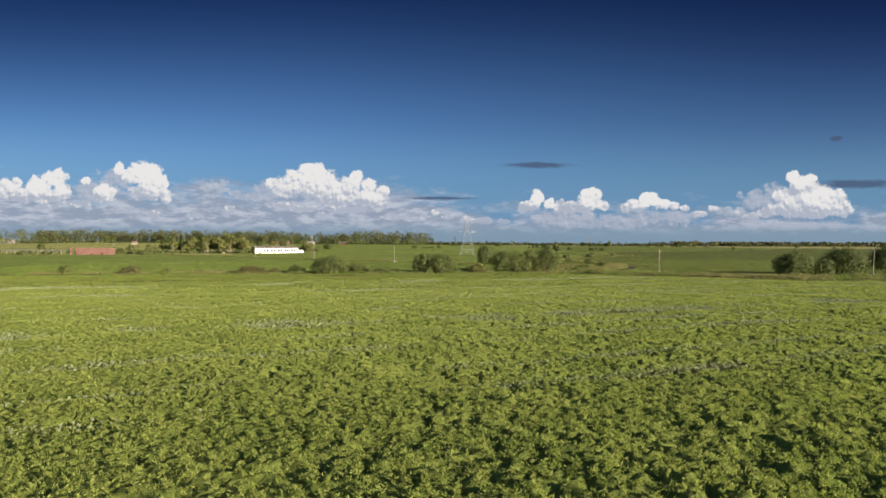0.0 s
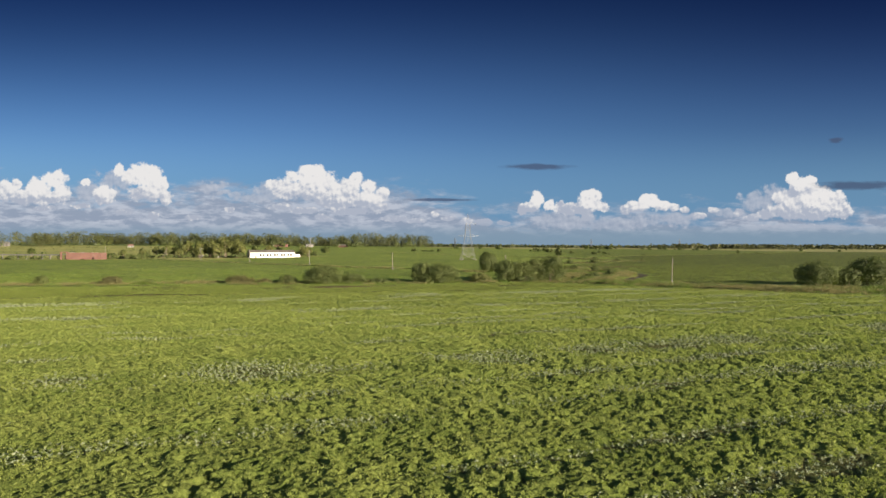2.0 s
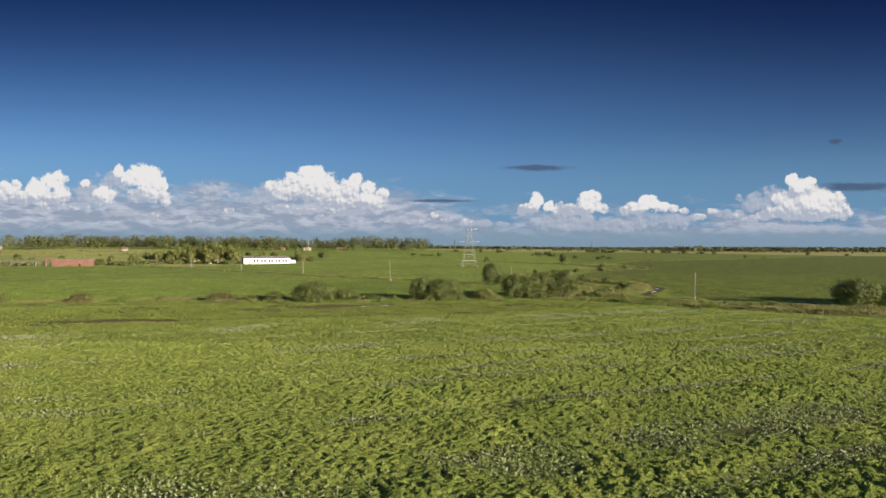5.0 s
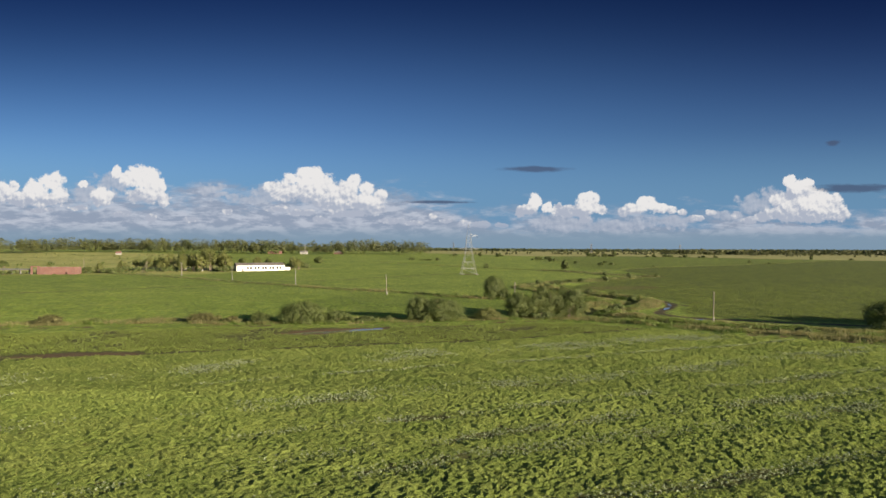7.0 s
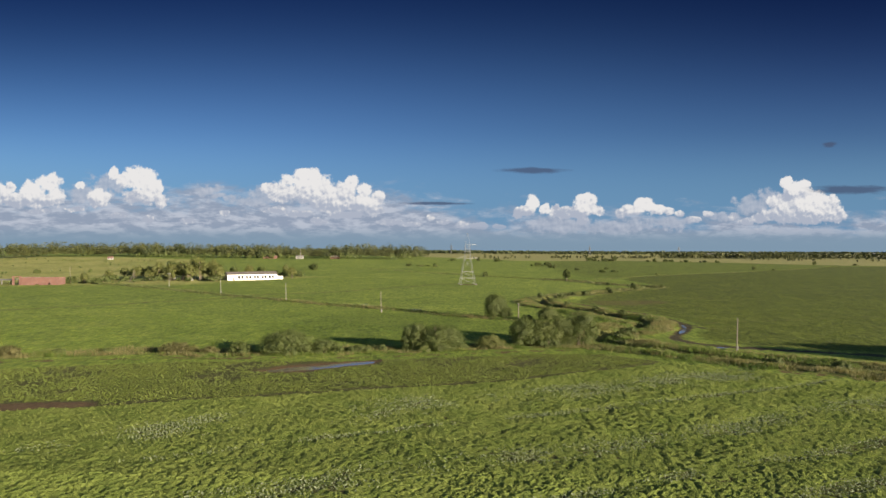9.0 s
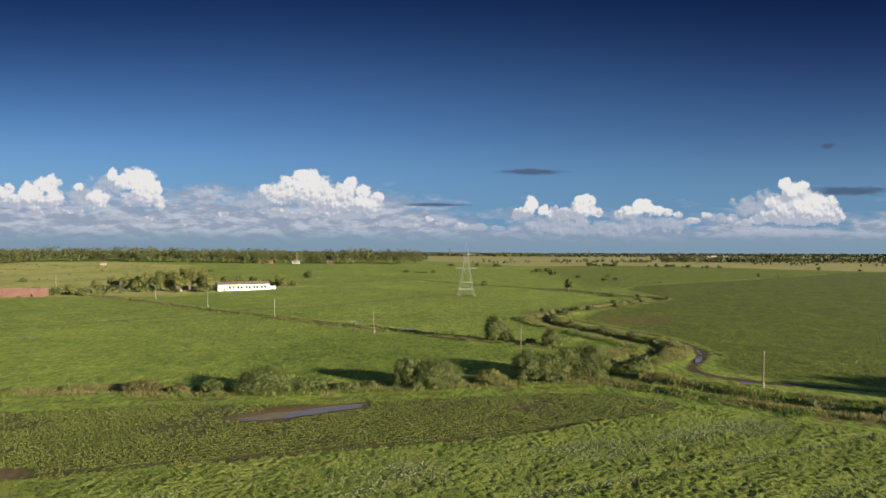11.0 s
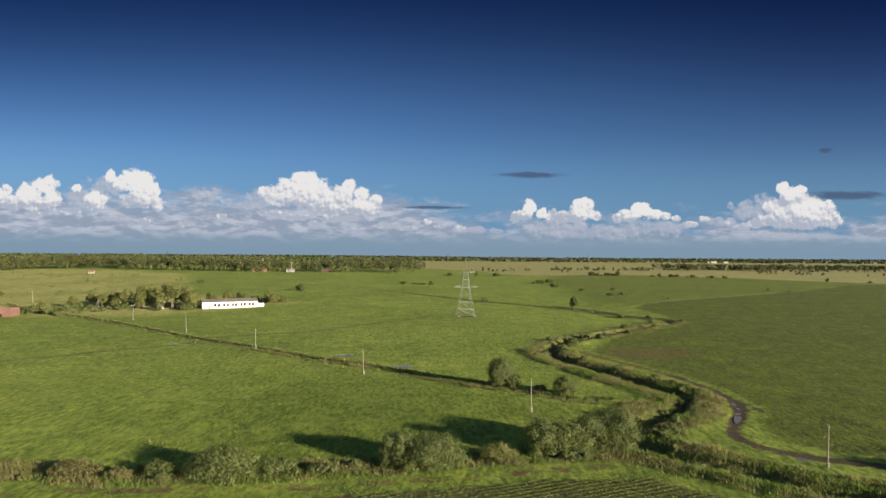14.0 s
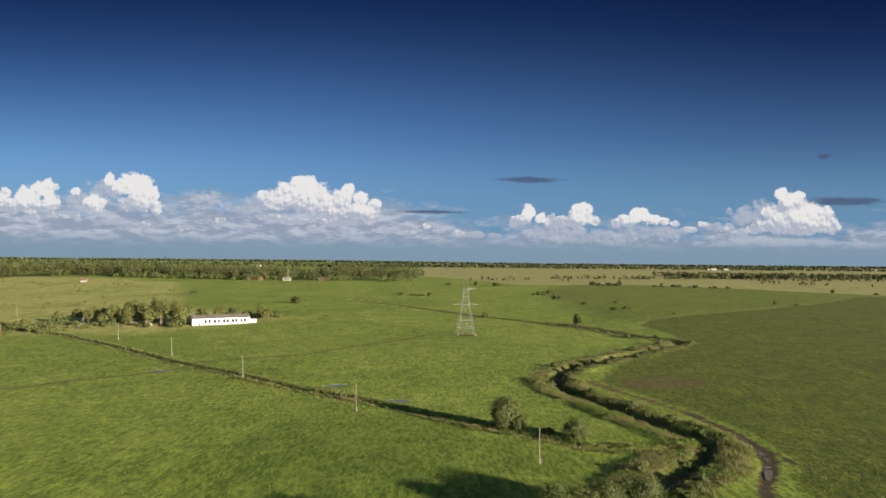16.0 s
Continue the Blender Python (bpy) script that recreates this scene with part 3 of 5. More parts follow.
def ground_height(P):
    P = np.asarray(P, float)
    z = base_height(P)
    near = (np.abs(P[:, 0]) < 420) & (P[:, 1] > -50) & (P[:, 1] < 800)
    Q = P[near]
    h = z[near] + 0.12 * soft_noise(Q, 9, 1) + 0.06 * soft_noise(Q, 3, 2)
    ds = line_dist(Q, STREAM) + 1.2 * soft_noise(Q, 7, 3) + 0.5 * soft_noise(Q, 2.8, 13)
    h -= (2.1 + 0.6 * soft_noise(Q, 16, 14)) * np.clip(1 - np.maximum(ds - 0.4, 0) / 3.0, 0, 1) ** 0.9
    h += 0.45 * np.exp(-(((ds - 7) / 2.5) ** 2)) * (1 + soft_noise(Q, 5, 9))
    dp = line_dist(Q, POLE_DITCH) + 0.4 * soft_noise(Q, 5, 4)
    h -= 1.9 * np.clip(1 - np.maximum(dp - 0.6, 0) / 1.6, 0, 1)
    h += 0.35 * np.exp(-(((dp + 0 - 3.0) / 1.2) ** 2))
    dh = line_dist(Q, HEDGE_DITCH) + 0.5 * soft_noise(Q, 5, 5)
    h -= 0.4 * np.clip(1 - np.maximum(dh - 0.5, 0) / 2.0, 0, 1)
    df = line_dist(Q, FAR_DITCH) + 0.5 * soft_noise(Q, 6, 6)
    h -= 1.6 * np.clip(1 - np.maximum(df - 1.0, 0) / 2.5, 0, 1)
    for line, half, ruts in ((TRACK, 0.85, 0.22), (VERGE_TRACK, 0.9, 0.12)):
        dt = np.abs(line_dist(Q, line) - half) + 0.25 * soft_noise(Q, 4, 8)
        h -= ruts * np.clip(1 - dt / 0.55, 0, 1)
    for pool in POOLS:
        h -= 0.42 * np.clip(pool_depth(Q, pool) * 1.3 + 0.4 + 0.3 * soft_noise(Q, 2.5, 11), 0, 1)
    z[near] = h
    return z


ROWNRM = np.array([-0.392, 0.92])
BANDS = ((30, 0.8), (36, 0.6), (46.5, 1.4), (54.5, 1.3), (64, 3.2), (77, 1.0), (89, 1.5), (95.5, 1.2), (104.5, 1.0), (117.5, 2.6), (133.5, 0.9), (145, 4.2))


def band_weight(P):
    """How strongly the pale broad-leaved plants stand at a place: rows with gaps."""
    s = P @ ROWNRM + 1.2 * soft_noise(P, 16, 31)
    w = np.zeros(len(P))
    for c, half in BANDS:
        w = np.maximum(w, np.clip(1.4 - np.abs(s - c) / (1.3 * half), 0, 1))
    return w * np.clip(0.55 + 0.8 * soft_noise(P, 13, 32) + 0.3 * soft_noise(P, 4, 33), 0, 1)


def clumps(P, size, seed):
    """Domes on a jittered grid: height 0..1 of the clump that a place belongs to."""
    q = P / size
    cell = np.floor(q).astype(int)
    best = np.zeros(len(P))
    for dx in (-1, 0, 1):
        for dy in (-1, 0, 1):
            c = cell + (dx, dy)
            k = (c[:, 0] * 73856093 ^ c[:, 1] * 19349663 ^ seed * 83492791) & 0xFFFFFF
            jx, jy, hh, rr = ((k * m % 16777213) / 16777213.0 for m in (7919, 104729, 15485863, 32452843))
            d2 = (q[:, 0] - c[:, 0] - jx) ** 2 + (q[:, 1] - c[:, 1] - jy) ** 2
            r2 = (0.46 + 0.46 * rr) ** 2
            best = np.maximum(best, (0.45 + 0.55 * hh) * np.sqrt(np.clip(1 - d2 / r2, 0, 1)))
    return best


def canopy_height(P):
    """How high the feathery weeds stand over the soil."""
    w = P + 0.12 * np.stack([soft_noise(P, 0.5, 91), soft_noise(P, 0.5, 92)], 1)
    h = 0.02 + 0.3 * clumps(w, 0.66, 5) + 0.16 * clumps(w, 0.34, 6)
    h *= np.clip(0.9 + 0.3 * soft_noise(P, 6, 93) + 0.2 * soft_noise(P, 20, 94), 0.5, 1.4)
    return h * (1 - 0.62 * np.clip(band_weight(P) * 1.1, 0, 1))


def spread(lo, hi, step, far, grow=1.12):
    """Grid lines: even between lo and hi, then wider and wider out to far."""
    mid = list(np.arange(lo, hi + step / 2, step))
    up, s = [], step
    while (up[-1] if up else hi) < far:
        s *= grow
        up.append((up[-1] if up else hi) + s)
    down, s = [], step
    while (down[-1] if down else lo) > -far:
        s *= grow
        down.append((down[-1] if down else lo) - s)
    return np.array(down[::-1] + mid + up)


def link_mesh(name, verts, faces, mat, parent=None, label=""):
    """One mesh object from arrays of corners and of triangles or quads."""
    me = bpy.data.meshes.new(name)
    verts, faces = np.asarray(verts, np.float32), np.asarray(faces, np.int32)
    k = faces.shape[1]
    me.vertices.add(len(verts))
    me.vertices.foreach_set("co", verts.ravel())
    me.loops.add(faces.size)
    me.loops.foreach_set("vertex_index", faces.ravel())
    me.polygons.add(len(faces))
    me.polygons.foreach_set("loop_start", np.arange(0, faces.size, k, dtype=np.int32))
    me.update(calc_edges=True)
    me.materials.append(mat)
    ob = new(name, me)
    if parent:
        ob.parent = parent
    if label:
        ob["label"] = label
    return ob


def build_ground():
    xs, ys = spread(-260, 140, 1.75, 4850, 1.14), spread(20, 580, 1.75, 4900, 1.08)
    ys = ys[ys > -4900]
    gx, gy = np.meshgrid(xs, ys)
    P = np.stack([gx.ravel(), gy.ravel()], 1)
    z = ground_height(P)
    nx, ny = len(xs), len(ys)
    i = np.arange(nx * ny).reshape(ny, nx)
    faces = np.stack([i[:-1, :-1].ravel(), i[:-1, 1:].ravel(), i[1:, 1:].ravel(), i[1:, :-1].ravel()], 1)
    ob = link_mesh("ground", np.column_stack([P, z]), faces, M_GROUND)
    ob.data.polygons.foreach_set("use_smooth", np.ones(len(faces), bool))
    stream, ditch, hedge = line_dist(P, STREAM), line_dist(P, POLE_DITCH), line_dist(P, HEDGE_DITCH)
    track, far = line_dist(P, TRACK), line_dist(P, FAR_DITCH)
    wheel = np.abs(line_dist(P, VERGE_TRACK) - 0.9)
    mud = np.maximum(inside_dist(P, PUDDLE_MUD), inside_dist(P, LEFT_MUD))
    mud = np.maximum(mud, 0.8 - np.abs(track - 0.9))
    mud = np.maximum(mud, 1.0 - np.minimum(stream, hedge + 0.3))
    mud = np.maximum(mud, 0.3 - wheel)
    mud = np.maximum(mud, 0.9 - ditch)
    mud = np.maximum.reduce([mud, 0.5 - line_dist(P, PYLON_PATH), 0.5 - line_dist(P, FIELD_LINE), 0.3 - line_dist(P, FIELD_CROSSING), 1.6 - far])
    mud = np.maximum(mud, 4.5 - np.hypot((P[:, 0] - 18) * 0.6, P[:, 1] - 476))
    churned = 1.7 - np.hypot((P[:, 0] - 81) * 1.1, (P[:, 1] - 255) * 0.4) + 1.2 * soft_noise(P, 3, 15)
    wet = np.where((P[:, 1] < 300) & (P[:, 0] < 110), 1.5 - track + 0.6 * soft_noise(P, 4, 16), -9)
    wet = np.maximum(wet, churned)
    verge = np.maximum.reduce([9.0 - stream, 3.0 - ditch, 1.0 - line_dist(P, FIELD_BANK), 3.6 - hedge, 4.0 - far, 1.4 - line_dist(P, PYLON_PATH), 1.3 - line_dist(P, FIELD_LINE)])
    in_near = (P[:, 1] > 0) & (P[:, 1] < 210) & (np.abs(P[:, 0]) < 170)
    layers = {"weeds": inside_dist(P, WEED_FIELD), "crop": inside_dist(P, RIGHT_FIELD), "tilled": inside_dist(P, DARK_STRIP), "band": band_weight(P) * in_near, "ley": inside_dist(P, LEY), "rough": inside_dist(P, ROUGH_LAND), "darker_meadow": inside_dist(P, DARKER_MEADOW), "sparse": inside_dist(P, SPARSE), "straw": inside_dist(P, STRAW_LAND), "mud": mud, "wet": wet, "verge": verge}
    for key, values in layers.items():
        a = ob.data.attributes.new(key, "FLOAT", "POINT")
        a.data.foreach_set("value", np.clip(values, -40, 40).astype(np.float32))
    tagged(ob, "wide green farmland with crops, meadow and ditches", "ground", kind="structure")


build_ground()


def build_water():
    for k, pool in enumerate(POOLS):
        x, y, a, b, turn = pool
        n = 40
        ang = np.linspace(0, 2 * math.pi, n, endpoint=False)
        c, s = math.cos(radians(turn)), math.sin(radians(turn))
        ex, ey = a * 1.5 * np.cos(ang), b * 1.5 * np.sin(ang)
        ring = np.column_stack([x + ex * c - ey * s, y + ex * s + ey * c])
        level = float(base_height(np.array([[x, y]]))[0]) - 0.12
        verts = np.column_stack([np.vstack([[(x, y)], ring]), np.full(n + 1, level)])
        faces = np.array([(0, 1 + j, 1 + (j + 1) % n) for j in range(n)])
        ob = link_mesh("puddle", verts, faces, M_WATER)
        tagged(ob, "shallow muddy puddle reflecting the sky", "puddle", kind="structure")
    line = STREAM
    t = np.gradient(line, axis=0)
    t /= np.linalg.norm(t, axis=1)[:, None]
    nrm = np.column_stack([-t[:, 1], t[:, 0]])
    level = np.interp(line[:, 1], KNOT_Y, KNOT_Z) - 2.12
    level = np.convolve(np.pad(level, 12, mode="edge"), np.ones(25) / 25, "valid")
    verts = np.vstack([np.column_stack([line + 0.6 * nrm, level]), np.column_stack([line - 0.6 * nrm, level])])
    n = len(line)
    faces = np.array([(j, j + n, j + n + 1, j + 1) for j in range(n - 1)])
    tagged(link_mesh("water", verts, faces, M_WATER), "narrow dark brook at the bottom of its banks", "water", kind="structure")


build_water()


# ---- builders of plants ----
def height_at(x, y):
    return float(ground_height(np.array([[x, y]]))[0])


def blades(P, h, k, width, lean, seed, base=0.12, sink=0.04):
    """Tufts of k tapering blades at the places P: corners and triangles."""
    r = np.random.default_rng(seed)
    n = len(P)
    z = ground_height(P) - sink
    ang = r.uniform(0, 2 * math.pi, (n, k))
    hh = h[:, None] * r.uniform(0.55, 1.1, (n, k))
    out = lean * hh * r.uniform(0.1, 1.0, (n, k))
    bx, by = P[:, 0, None] + base * r.normal(size=(n, k)), P[:, 1, None] + base * r.normal(size=(n, k))
    side = ang + math.pi / 2 + r.normal(0, 0.7, (n, k))
    w = width * r.uniform(0.6, 1.3, (n, k)) / 2
    sx, sy, sz = np.cos(side) * w, np.sin(side) * w, r.normal(0, 0.3, (n, k)) * w
    z0 = np.repeat(z[:, None], k, 1)
    tip = np.stack([bx + out * np.cos(ang), by + out * np.sin(ang), z0 + hh], -1)
    root = np.stack([bx, by, z0], -1)
    s = np.stack([sx, sy, sz], -1)
    v = np.stack([root - s, root + s, tip], 2).reshape(-1, 3)
    return v, np.arange(len(v)).reshape(-1, 3)


def plumes(P, h, k, size, seed, wide=0.3, ratio=0.26, low=0.0):
    """Feathery tufts: k small leaflets spread through a dome over each place."""
    r = np.random.default_rng(seed)
    n = len(P)
    z = ground_height(P)
    u = low + (1 - low) * r.uniform(0, 1, (n, k)) ** 0.6
    a = r.uniform(0, 2 * math.pi, (n, k))
    q = wide * np.sqrt(r.uniform(0, 1, (n, k))) * np.sqrt(np.clip(1.15 - u**2, 0.05, 1.2))
    p = np.stack([P[:, 0, None] + q * np.cos(a), P[:, 1, None] + q * np.sin(a), z[:, None] + u * h[:, None]], -1)
    d = np.stack([np.cos(a) * 0.75, np.sin(a) * 0.75, 0.35 + 0.5 * u], -1) + r.normal(size=(n, k, 3)) * 0.45
    d /= np.linalg.norm(d, axis=-1, keepdims=True)
    s = np.cross(d, r.normal(size=d.shape))
    s /= np.linalg.norm(s, axis=-1, keepdims=True) + 1e-9
    L = size * r.uniform(0.6, 1.4, (n, k, 1))
    v = np.stack([p - d * L * 0.7 - s * L * ratio, p - d * L * 0.7 + s * L * ratio, p + d * L], 2).reshape(-1, 3)
    return v, np.arange(len(v)).reshape(-1, 3)


def scatter(poly_test, x0, x1, y0, y1, per_m2, seed):
    r = np.random.default_rng(seed)
    n = int((x1 - x0) * (y1 - y0) * per_m2)
    P = np.column_stack([r.uniform(x0, x1, n), r.uniform(y0, y1, n)])
    return P[poly_test(P)]


def stuff(name, pieces, mat, label, category):
    v, f, base = [], [], 0
    for pv, pf in pieces:
        v.append(pv)
        f.append(pf + base)
        base += len(pv)
    ob = link_mesh(name, np.vstack(v), np.vstack(f), mat)
    return tagged(ob, label, category, kind="stuff")


def leaf_cloud(lobes, leaf, count, seed, clump=0.42, droop=0.0):
    """Leaf quads in clumps over and in the lobes (centre, half sizes)."""
    r = np.random.default_rng(seed)
    lobes = np.array(lobes, float)
    size = lobes[:, 3] * lobes[:, 4] + lobes[:, 3] * lobes[:, 5]
    per = 40
    n = count // per + 1
    clump_lobe = r.choice(len(lobes), n, p=size / size.sum())
    d = r.normal(size=(n, 3))
    d[:, 2] = np.where(d[:, 2] < -0.5, -d[:, 2], d[:, 2])
    d /= np.linalg.norm(d, axis=1)[:, None]
    L = lobes[clump_lobe]
    c = L[:, :3] + d * L[:, 3:] * r.uniform(0.6, 1.03, (n, 1))
    cr = L[:, 3:].min(1) * clump * r.uniform(0.7, 1.5, n)
    which = np.repeat(np.arange(n), per)[:count]
    e = r.normal(size=(count, 3))
    e /= np.linalg.norm(e, axis=1)[:, None]
    p = c[which] + e * (cr[which] * r.uniform(0.3, 1.0, count) ** 0.6)[:, None]
    p[:, 2] -= droop * r.uniform(0, 1, count)
    p[:, 2] = np.maximum(p[:, 2], 0.1)
    nrm = d[which] * 1.0 + e * 0.7 + r.normal(size=(count, 3)) * 0.4
    nrm /= np.linalg.norm(nrm, axis=1)[:, None]
    t = np.cross(nrm, r.normal(size=(count, 3)))
    t /= np.linalg.norm(t, axis=1)[:, None] + 1e-9
    b = np.cross(nrm, t)
    s = leaf * r.uniform(0.6, 1.4, count)[:, None]
    v = np.stack([p - t * s, p + b * s * 0.55, p + t * s, p - b * s * 0.55], 1).reshape(-1, 3)
    return v, np.arange(len(v)).reshape(-1, 4)


def tube(path, radii, sides=7):
    """A tapered tube along a path: corners and quads."""
    path = np.array(path, float)
    v, f = [], []
    for i, (p, r) in enumerate(zip(path, radii)):
        d = path[min(i + 1, len(path) - 1)] - path[max(i - 1, 0)]
        d /= np.linalg.norm(d)
        a = np.cross(d, (0.3, 1, 0.1))
        a /= np.linalg.norm(a)
        b = np.cross(d, a)
        for k in range(sides):
            g = 2 * math.pi * k / sides
            v.append(p + r * (math.cos(g) * a + math.sin(g) * b))
    for i in range(len(path) - 1):
        for k in range(sides):
            m = (k + 1) % sides
            f.append((i * sides + k, i * sides + m, (i + 1) * sides + m, (i + 1) * sides + k))
    return np.array(v), np.array(f)


def woody(name, x, y, width, height, mat, seed, label, category="tree", leaf=0.3, count=3000, low=0.0, stems=1, lobes_n=7, group="", depth=None, lean=0.0):
    """A tree or bush: tapered trunk or stems, limbs, and a crown of leaf clumps with gaps. low: bare height under the crown."""
    r = np.random.default_rng(seed)
    root = new(name)
    root.location = (x, y, height_at(x, y) - 0.05)
    depth = depth or width * 0.8
    hx, hy = width / 2, depth / 2
    rz = (height - low) * 0.5
    mid = low + rz * (0.92 if low > 0.3 else 0.8)
    lobes = [(0, 0, mid, hx * 0.66, hy * 0.66, rz * 0.74)]
    n = 2 * lobes_n + 6
    for i in range(n):
        up = 1 - 1.62 * (i + 0.5) / n
        a, q = 2.4 * i + r.uniform(-0.4, 0.4), math.sqrt(1 - up * up)
        reach, s = r.uniform(0.5, 0.64), r.uniform(0.32, 0.48)
        wide = 1.0 + 0.12 * (up < 0) * (low < 0.3)
        lobes.append((hx * q * math.cos(a) * reach * wide, hy * q * math.sin(a) * reach * wide, max(mid + rz * up * reach * 1.04, 0.1 * height), hx * s, hy * s, rz * s * 1.05))
    if low < 0.3:
        for i in range(6):
            a = 1.05 * i + r.uniform(0, 0.6)
            lobes.append((hx * 0.55 * math.cos(a), hy * 0.55 * math.sin(a), height * 0.13, hx * 0.36, hy * 0.36, height * 0.16))
    v, f = leaf_cloud(lobes, leaf * (0.66 if leaf < 0.25 else 0.74), int(count * (6.0 if leaf < 0.25 else 3.2)), seed + 1, 0.62 if leaf < 0.25 else 0.66)
    link_mesh("crown", v, f, mat, root)
    for s in range(stems):
        a = r.uniform(0, 6.28)
        q = 0.12 * hx * (stems > 1)
        bx, by = q * math.cos(a), q * math.sin(a)
        ends = (bx * 3 + lean, by * 3, height * 0.82)
        rad = max(0.06, height * 0.021 / math.sqrt(stems))
        path = [(bx, by, 0), (bx * 1.3 + 0.1 * r.normal(), by * 1.3, height * 0.25), (bx * 2 + 0.15 * r.normal(), by * 2, height * 0.52), ends]
        tv, tf = tube(path, [rad * 1.5, rad, rad * 0.7, rad * 0.2])
        link_mesh("trunk" if low > 0 else "stem", tv, tf, M_BARK, root)
    for i in range(4):
        lx, ly, lz = lobes[3 * i + 1][:3]
        z0 = max(low * 0.8, height * 0.2) + 0.1 * i
        lv, lf = tube([(0, 0, z0), (lx * 0.5, ly * 0.5, (z0 + lz) / 2 + 0.1), (lx, ly, lz)], [height * 0.011, height * 0.008, height * 0.003], 5)
        link_mesh("limb", lv, lf, M_BARK, root)
    return tagged(root, label, category, group)


def placed(ob, x, y, turn=0.0, size=1.0):
    """A copy of a tree elsewhere, turned and scaled."""
    m = pose(x, y, height_at(x, y) - 0.05, 0, 0, turn) @ Matrix.Diagonal((size, size, size, 1))
    return copy_thing(ob, m)


def woods(name, places, heights, width, quads, leaf, seed, label, mat, category="woodland"):
    """Far trees by the hundred, joined: each a heap of leafy lobes, broad or slim."""
    r = np.random.default_rng(seed)
    P = np.asarray(places, float)
    n = len(P)
    z = ground_height(P)
    k = 9
    slim = np.where(r.uniform(0, 1, n) < 0.3, 0.62, 1.0)
    zc = 0.2 + 0.66 * (np.arange(k) + r.uniform(0, 1, (n, k))) / k
    prof = np.sqrt(np.clip(1 - ((zc - 0.48) / 0.56) ** 2, 0.05, 1))
    spin, wide = 2.4 * np.arange(k) + r.uniform(0, 6.28, (n, 1)), (width * slim * heights)[:, None]
    out = wide * prof * r.uniform(0.25, 0.62, (n, k))
    ball = wide * r.uniform(0.4, 0.62, (n, k)) * (0.45 + 0.55 * prof)
    which = r.integers(0, k, (n, quads))
    pick = np.arange(n)[:, None]
    d = r.normal(size=(n, quads, 3))
    d[..., 2] = np.abs(d[..., 2]) - 0.35
    d /= np.linalg.norm(d, axis=-1, keepdims=True)
    size = ball[pick, which] * r.uniform(0.7, 1.0, (n, quads))
    c = np.stack([P[:, 0, None] + (out * np.cos(spin))[pick, which], P[:, 1, None] + (out * np.sin(spin))[pick, which], z[:, None] + (zc * heights[:, None])[pick, which]], -1)
    p = c + d * size[..., None]
    p[..., 2] = np.maximum(p[..., 2], z[:, None] + 0.1)
    p = p.reshape(-1, 3)
    nrm = d.reshape(-1, 3) + r.normal(size=(n * quads, 3)) * 0.45
    nrm /= np.linalg.norm(nrm, axis=1)[:, None]
    t = np.cross(nrm, r.normal(size=nrm.shape))
    t /= np.linalg.norm(t, axis=1)[:, None]
    b = np.cross(nrm, t)
    s = (leaf * r.uniform(0.6, 1.4, n * quads))[:, None]
    v = np.stack([p - t * s, p + b * s * 0.7, p + t * s, p - b * s * 0.7], 1).reshape(-1, 3)
    ob = link_mesh(name, v, np.arange(len(v)).reshape(-1, 4), mat)
    return tagged(ob, label, category, kind="stuff")


def along(line, step, wide, seed):
    """Places strewn along a line."""
    r = np.random.default_rng(seed)
    p = np.array(line, float)
    out = []
    for a, b in zip(p[:-1], p[1:]):
        n = max(1, int(np.linalg.norm(b - a) / step))
        out.append(a + (b - a) * r.uniform(0, 1, (n, 1)) + r.normal(size=(n, 2)) * wide)
    return np.vstack(out)


# ---- builders of made things ----
def part(name, bm, mat, parent, label=""):
    me = bpy.data.meshes.new(name)
    bm.to_mesh(me)
    bm.free()
    me.materials.append(mat)
    ob = new(name, me)
    ob.parent = parent
    if label:
        ob["label"] = label
    return ob


def box(bm, x0, y0, z0, x1, y1, z1):
    vs = [bm.verts.new(p) for p in ((x0, y0, z0), (x1, y0, z0), (x1, y1, z0), (x0, y1, z0), (x0, y0, z1), (x1, y0, z1), (x1, y1, z1), (x0, y1, z1))]
    for f in ((3, 2, 1, 0), (4, 5, 6, 7), (0, 1, 5, 4), (1, 2, 6, 5), (2, 3, 7, 6), (3, 0, 4, 7)):
        bm.faces.new([vs[i] for i in f])


def beam(bm, a, b, w):
    """A square bar from a to b."""
    a, b = Vector(a), Vector(b)
    d = (b - a).normalized()
    s = d.cross(Vector((0.31, 0.95, 0.05))).normalized() * (w / 2)
    t = d.cross(s).normalized() * (w / 2)
    vs = [bm.verts.new(p + q) for p in (a, b) for q in (s + t, s - t, -s - t, -s + t)]
    for f in ((0, 1, 2, 3), (7, 6, 5, 4), (0, 4, 5, 1), (1, 5, 6, 2), (2, 6, 7, 3), (3, 7, 4, 0)):
        bm.faces.new([vs[i] for i in f])


def thing(name, x, y, turn, label, category, group="", sink=0.0):
    ob = new(name)
    ob.matrix_world = pose(x, y, height_at(x, y) - sink, 0, 0, turn)
    return tagged(ob, label, category, group)


def ring(bm, cx, cy, z0, z1, r0, r1, n=10, lean=(0, 0)):
    lo = [bm.verts.new((cx + r0 * math.cos(2 * math.pi * k / n), cy + r0 * math.sin(2 * math.pi * k / n), z0)) for k in range(n)]
    hi = [bm.verts.new((cx + lean[0] + r1 * math.cos(2 * math.pi * k / n), cy + lean[1] + r1 * math.sin(2 * math.pi * k / n), z1)) for k in range(n)]
    for k in range(n):
        bm.faces.new((lo[k], lo[(k + 1) % n], hi[(k + 1) % n], hi[k]))
    bm.faces.new(hi)
    bm.faces.new(lo[::-1])


